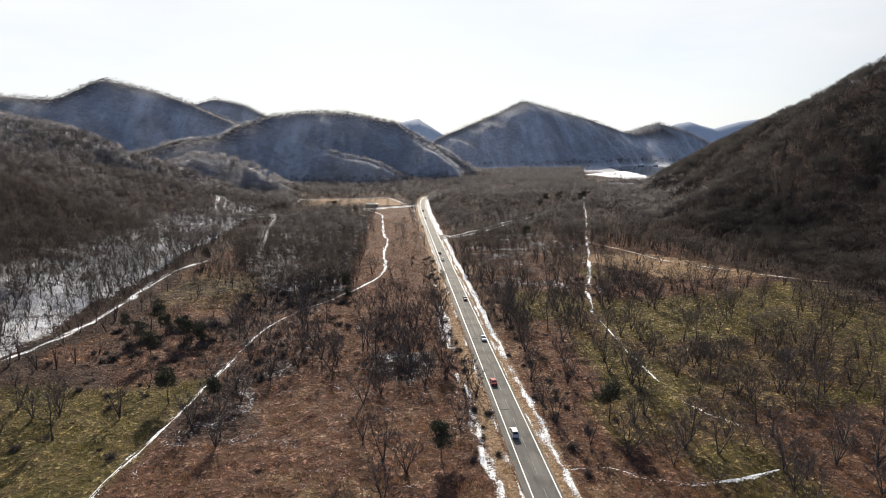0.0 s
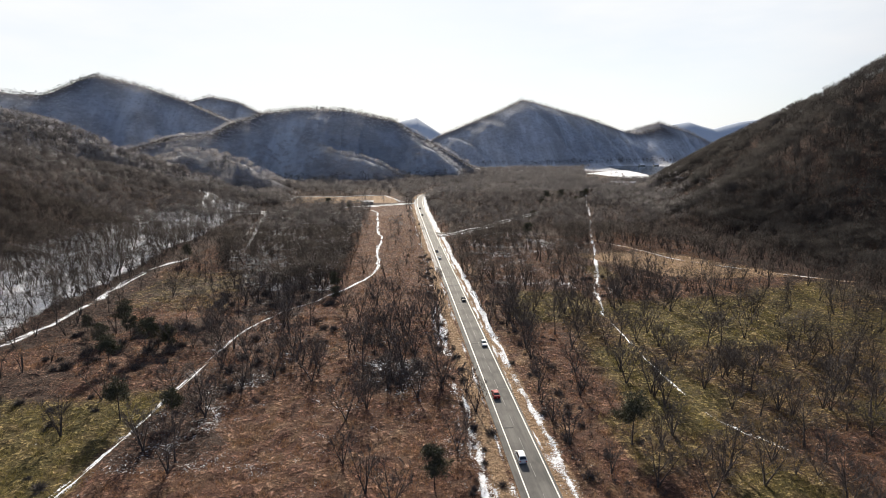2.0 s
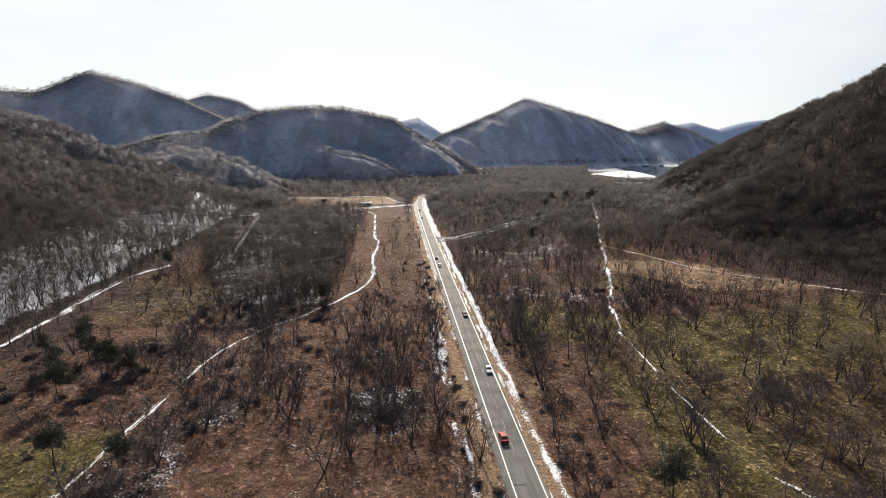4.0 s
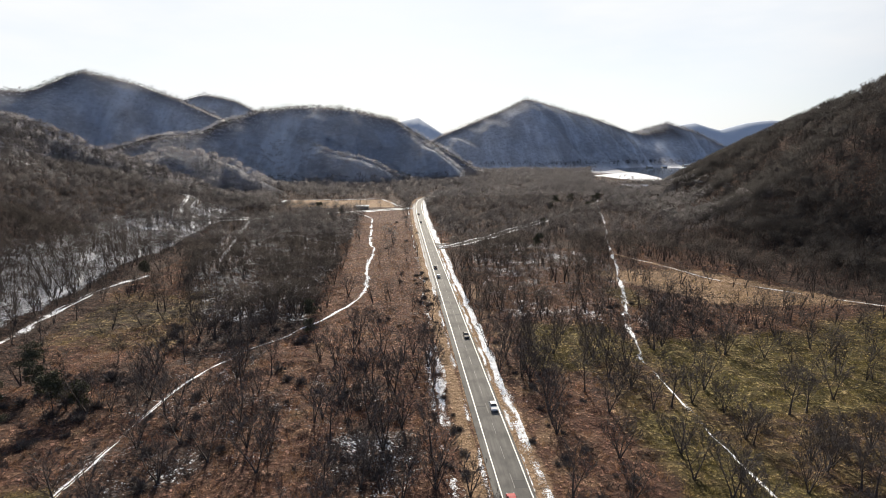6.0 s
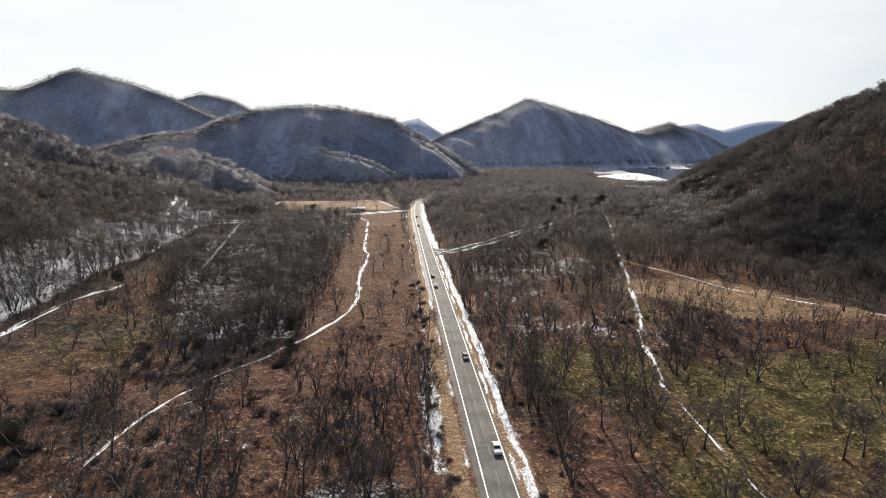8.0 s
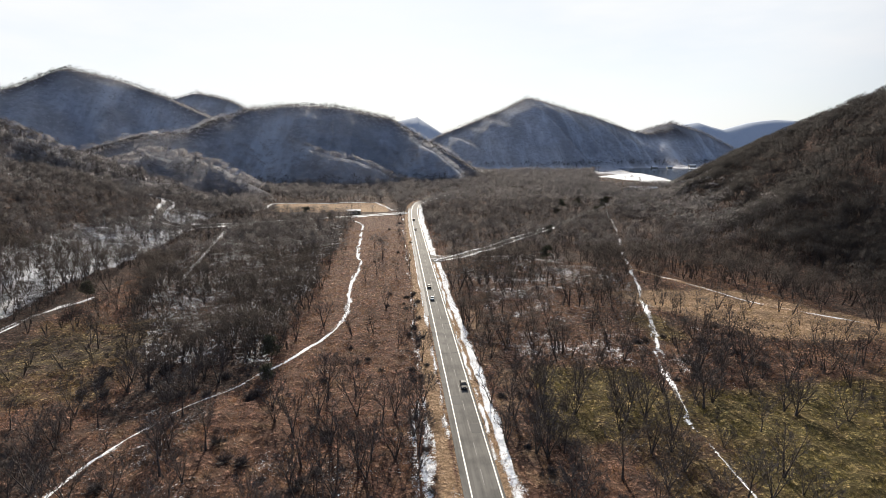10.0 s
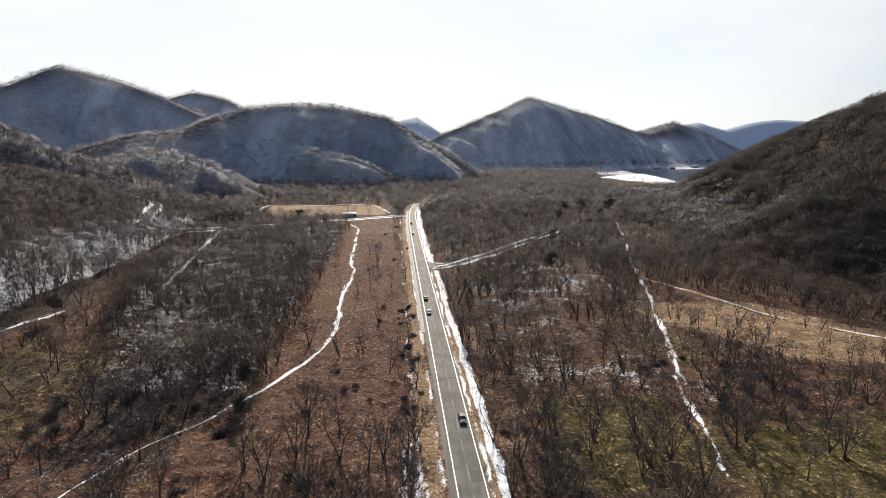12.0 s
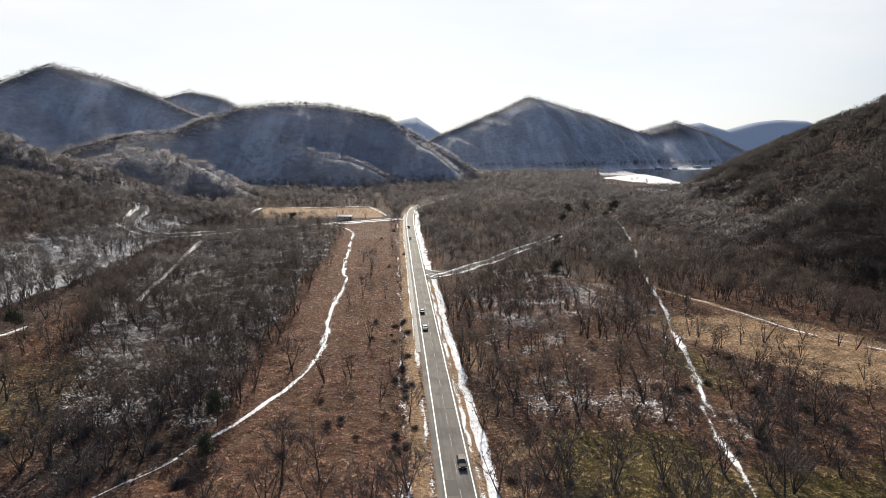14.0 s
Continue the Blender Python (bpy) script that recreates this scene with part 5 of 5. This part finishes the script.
def build_car(profile, half, roof_half, belt, top, glass, paint, label):
    """A car facing +y: a body lofted over its side profile, panes, lamps and wheels."""
    car = tagged(new("car"), label, "car", "cars on the road")

    def hw(z):
        return half if z <= belt else half + (roof_half - half) * (z - belt) / (top - belt)

    bm = bmesh.new()
    left = [bm.verts.new((-hw(z), y, z)) for y, z in profile]
    right = [bm.verts.new((hw(z), y, z)) for y, z in profile]
    n = len(profile)
    for i in range(n):
        j = (i + 1) % n
        bm.faces.new((left[i], left[j], right[j], right[i]))
    for ring in (left[::-1], right):
        bmesh.ops.triangulate(bm, faces=[bm.faces.new(ring)])
    bmesh.ops.recalc_face_normals(bm, faces=bm.faces[:])
    bmesh.ops.bevel(bm, geom=[e for e in bm.edges if e.calc_face_angle(0) > 0.5], offset=0.05, segments=2, affect="EDGES", clamp_overlap=True)
    part("body", bm, paint, car)
    (y0, z0), (y1, z1), (y2, z2), (y3, z3) = glass  # foot and head of windscreen, head and foot of rear window

    def across(ya, za, yb, zb, flip):
        k = 0.12
        a, b = (ya + (yb - ya) * k, za + (zb - za) * k), (ya + (yb - ya) * (1 - k), za + (zb - za) * (1 - k))
        q = [(-hw(a[1]) + 0.1, *a), (hw(a[1]) - 0.1, *a), (hw(b[1]) - 0.1, *b), (-hw(b[1]) + 0.1, *b)]
        return slab(q if flip else q[::-1], 0.012)

    part("windscreen", across(y0, z0, y1, z1, False), GLASS, car, "dark glass windscreen")
    part("rear_window", across(y3, z3, y2, z2, True), GLASS, car, "dark glass rear window")
    low, high = belt + 0.06, top - 0.12
    for side in (-1, 1):
        for a, b, c, d in ((y0 - 0.35, y1 - 0.05, (y1 + y2) / 2 + 0.04, (y1 + y2) / 2 + 0.04), ((y1 + y2) / 2 - 0.04, (y1 + y2) / 2 - 0.04, y2 + 0.08, y3 + 0.3)):
            q = [(side * hw(low), a, low), (side * hw(high), b, high), (side * hw(high), c, high), (side * hw(low), d, low)]
            part("side_window", slab(q if side < 0 else q[::-1], 0.012), GLASS, car, "dark glass side window")
        for y, z, name, mat in ((profile[0][0], 0.66, "headlight", LAMP_CLEAR), (profile[-1][0], 0.80, "tail_light", LAMP_RED)):
            out = 1 if y > 0 else -1
            part(name, block(side * (half - 0.2) - 0.15, side * (half - 0.2) + 0.15, y - 0.06 + 0.03 * out, y + 0.06 + 0.03 * out, z - 0.08, z + 0.08, 0.02), mat, car)
        part("wing_mirror", block(side * (half + 0.09) - 0.09, side * (half + 0.09) + 0.09, y0 - 0.42, y0 - 0.32, belt, belt + 0.14, 0.03), paint, car)
        for y in (1.28, -1.28):
            wheel = part("wheel", disc(side * (half - 0.10), y, 0.31, 0.31, 0.21, 0.03), RUBBER, car, "black rubber tyre")
            part("rim", disc(side * (half - 0.02), y, 0.31, 0.19, 0.08, 0.015), RIM, wheel, "grey alloy rim")
    for y in (profile[0][0], profile[-1][0]):
        part("number_plate", block(-0.17, 0.17, y - 0.035, y + 0.035, 0.42, 0.55), LAMP_CLEAR, car, "plain white plate")
    return car


SALOON = [(2.15, 0.30), (2.18, 0.58), (2.02, 0.78), (1.05, 0.95), (0.25, 1.38), (-0.95, 1.42), (-1.65, 1.02), (-2.12, 0.95), (-2.15, 0.32)]
SALOON_GLASS = ((1.05, 0.95), (0.25, 1.38), (-0.95, 1.42), (-1.65, 1.02))
WAGON = [(2.10, 0.30), (2.12, 0.66), (1.95, 0.86), (1.15, 1.02), (0.50, 1.58), (-1.55, 1.62), (-2.05, 1.05), (-2.10, 0.9), (-2.10, 0.32)]
WAGON_GLASS = ((1.15, 1.02), (0.50, 1.58), (-1.55, 1.62), (-2.05, 1.05))


def car_paint(name, c):
    n = Nodes(name, 0.5, 0.12)
    n.bsdf.inputs["Coat Weight"].default_value = 0.05
    return n.colour(n.mix(n.ramp(n.noise(2.5, 4), 0.35, 0.75), c, tuple(v * 0.85 for v in c)))


WHITE, RED, BLACK = car_paint("white_car_paint", (0.72, 0.72, 0.71)), car_paint("red_car_paint", (0.30, 0.020, 0.022)), car_paint("black_car_paint", (0.012, 0.012, 0.014))
CARS = [("wagon", WHITE, 27.3, 121.5, 0), ("saloon", RED, 27.4, 150.5, 0), ("saloon", WHITE, 30.3, 187.0, 1), ("saloon", BLACK, 30.1, 238.0, 1),
        ("saloon", WHITE, 27.3, 322.0, 0), ("saloon", BLACK, 27.2, 341.0, 0), ("saloon", BLACK, 27.3, 505.0, 0), ("wagon", BLACK, 27.6, 555.0, 0)]
CAR_NAMES = {id(WHITE): "white", id(RED): "dark red", id(BLACK): "black"}
for kind, paint, x, y, oncoming in CARS:
    words = f"{CAR_NAMES[id(paint)]} {'tall estate car' if kind == 'wagon' else 'saloon car'} with dark windows on the asphalt road"
    car = build_car(WAGON if kind == "wagon" else SALOON, 0.84, 0.62, 0.98 if kind == "wagon" else 0.92, 1.62 if kind == "wagon" else 1.42, WAGON_GLASS if kind == "wagon" else SALOON_GLASS, paint, words)
    car.matrix_basis = Matrix.Translation((x, y, 0.003)) @ Matrix.Rotation(math.pi if oncoming else 0, 4, "Z")


# ---- buildings ----
def build_house(x, y, turn, wide, deep, high, rise, wall_mat, roof_mat, label):
    house = tagged(new("house"), label, "house", "buildings by the lake and field")
    part("wall", block(-wide / 2, wide / 2, -deep / 2, deep / 2, -1.0, high), wall_mat, house)
    for s in (-1, 1):
        gable = bmesh.new()
        v = [gable.verts.new(q) for q in ((s * wide / 2, -deep / 2, high), (s * wide / 2, deep / 2, high), (s * wide / 2, 0, high + rise), (s * (wide / 2 - 0.2), -deep / 2, high), (s * (wide / 2 - 0.2), deep / 2, high), (s * (wide / 2 - 0.2), 0, high + rise))]
        for f in ((0, 1, 2), (5, 4, 3), (0, 2, 5, 3), (2, 1, 4, 5)):
            gable.faces.new([v[i] for i in f])
        part("gable", gable, wall_mat, house)
    for s in (-1, 1):
        q = [(-wide / 2 - 0.5, s * (deep / 2 + 0.6), high - 0.6 * rise / (deep / 2)), (wide / 2 + 0.5, s * (deep / 2 + 0.6), high - 0.6 * rise / (deep / 2)), (wide / 2 + 0.5, 0, high + rise), (-wide / 2 - 0.5, 0, high + rise)]
        part("roof_slope", slab(q if s < 0 else q[::-1], 0.22), roof_mat, house)
    for k in range(max(2, int(wide // 3.5))):
        cx = -wide / 2 + (k + 0.5) * wide / max(2, int(wide // 3.5))
        w = part("window", block(cx - 0.75, cx + 0.75, -deep / 2 - 0.05, -deep / 2 + 0.05, 0.9, 2.1), RIM, house, "pale window frame")
        part("pane", block(cx - 0.66, cx + 0.66, -deep / 2 - 0.08, -deep / 2, 0.98, 2.02), GLASS, w, "dark glass pane")
    part("door", block(wide / 2 - 1.5, wide / 2 - 0.6, -deep / 2 - 0.06, -deep / 2 + 0.04, -0.2, 2.0), WALL_BROWN, house)
    house.matrix_basis = pose(x, y, float(land(x, y)) + 0.2, 0, 0, turn)
    return house


for x, y, turn, wide, deep, high, rise, wall_mat, roof_mat, words in (
    (-25, 610, -4, 12, 5, 2.6, 0.8, WALL_CREAM, ROOF_WHITE, "long low shed with a snow-white roof beside the dry field"),
    (-70, 583, 12, 13, 6, 3.4, 1.4, WALL_BROWN, ROOF_DARK, "brown wooden hut with a dark roof beside the back road"),
    (307, 786, 15, 14, 8, 4.0, 2.0, WALL_BROWN, ROOF_DARK, "brown house with a dark roof among bare trees"),
    (327, 807, 8, 20, 9, 4.5, 2.0, WALL_CREAM, ROOF_WHITE, "cream house with a snow-covered roof among bare trees"),
    (348, 803, -6, 12, 8, 4.0, 2.0, WALL_CREAM, ROOF_WHITE, "cream house with a snow-covered roof among bare trees"),
    (330, 788, 20, 10, 7, 3.5, 1.6, WALL_BROWN, ROOF_WHITE, "brown house with a snow-covered roof among bare trees"),
    (649, 1432, 5, 14, 8, 4, 2.5, WALL_CREAM, ROOF_WHITE, "pale lakeside house with a snowy roof on the far shore"),
    (690, 1436, -8, 12, 8, 4, 2.5, WALL_CREAM, ROOF_WHITE, "pale lakeside house with a snowy roof on the far shore"),
    (750, 1440, 10, 18, 8, 5, 2.0, WALL_CREAM, ROOF_WHITE, "pale lakeside house with a snowy roof on the far shore"),
    (800, 1446, 0, 12, 8, 4, 2.5, WALL_BROWN, ROOF_WHITE, "brown lakeside house with a snowy roof on the far shore"),
):
    build_house(x, y, turn, wide, deep, high, rise, wall_mat, roof_mat, words)
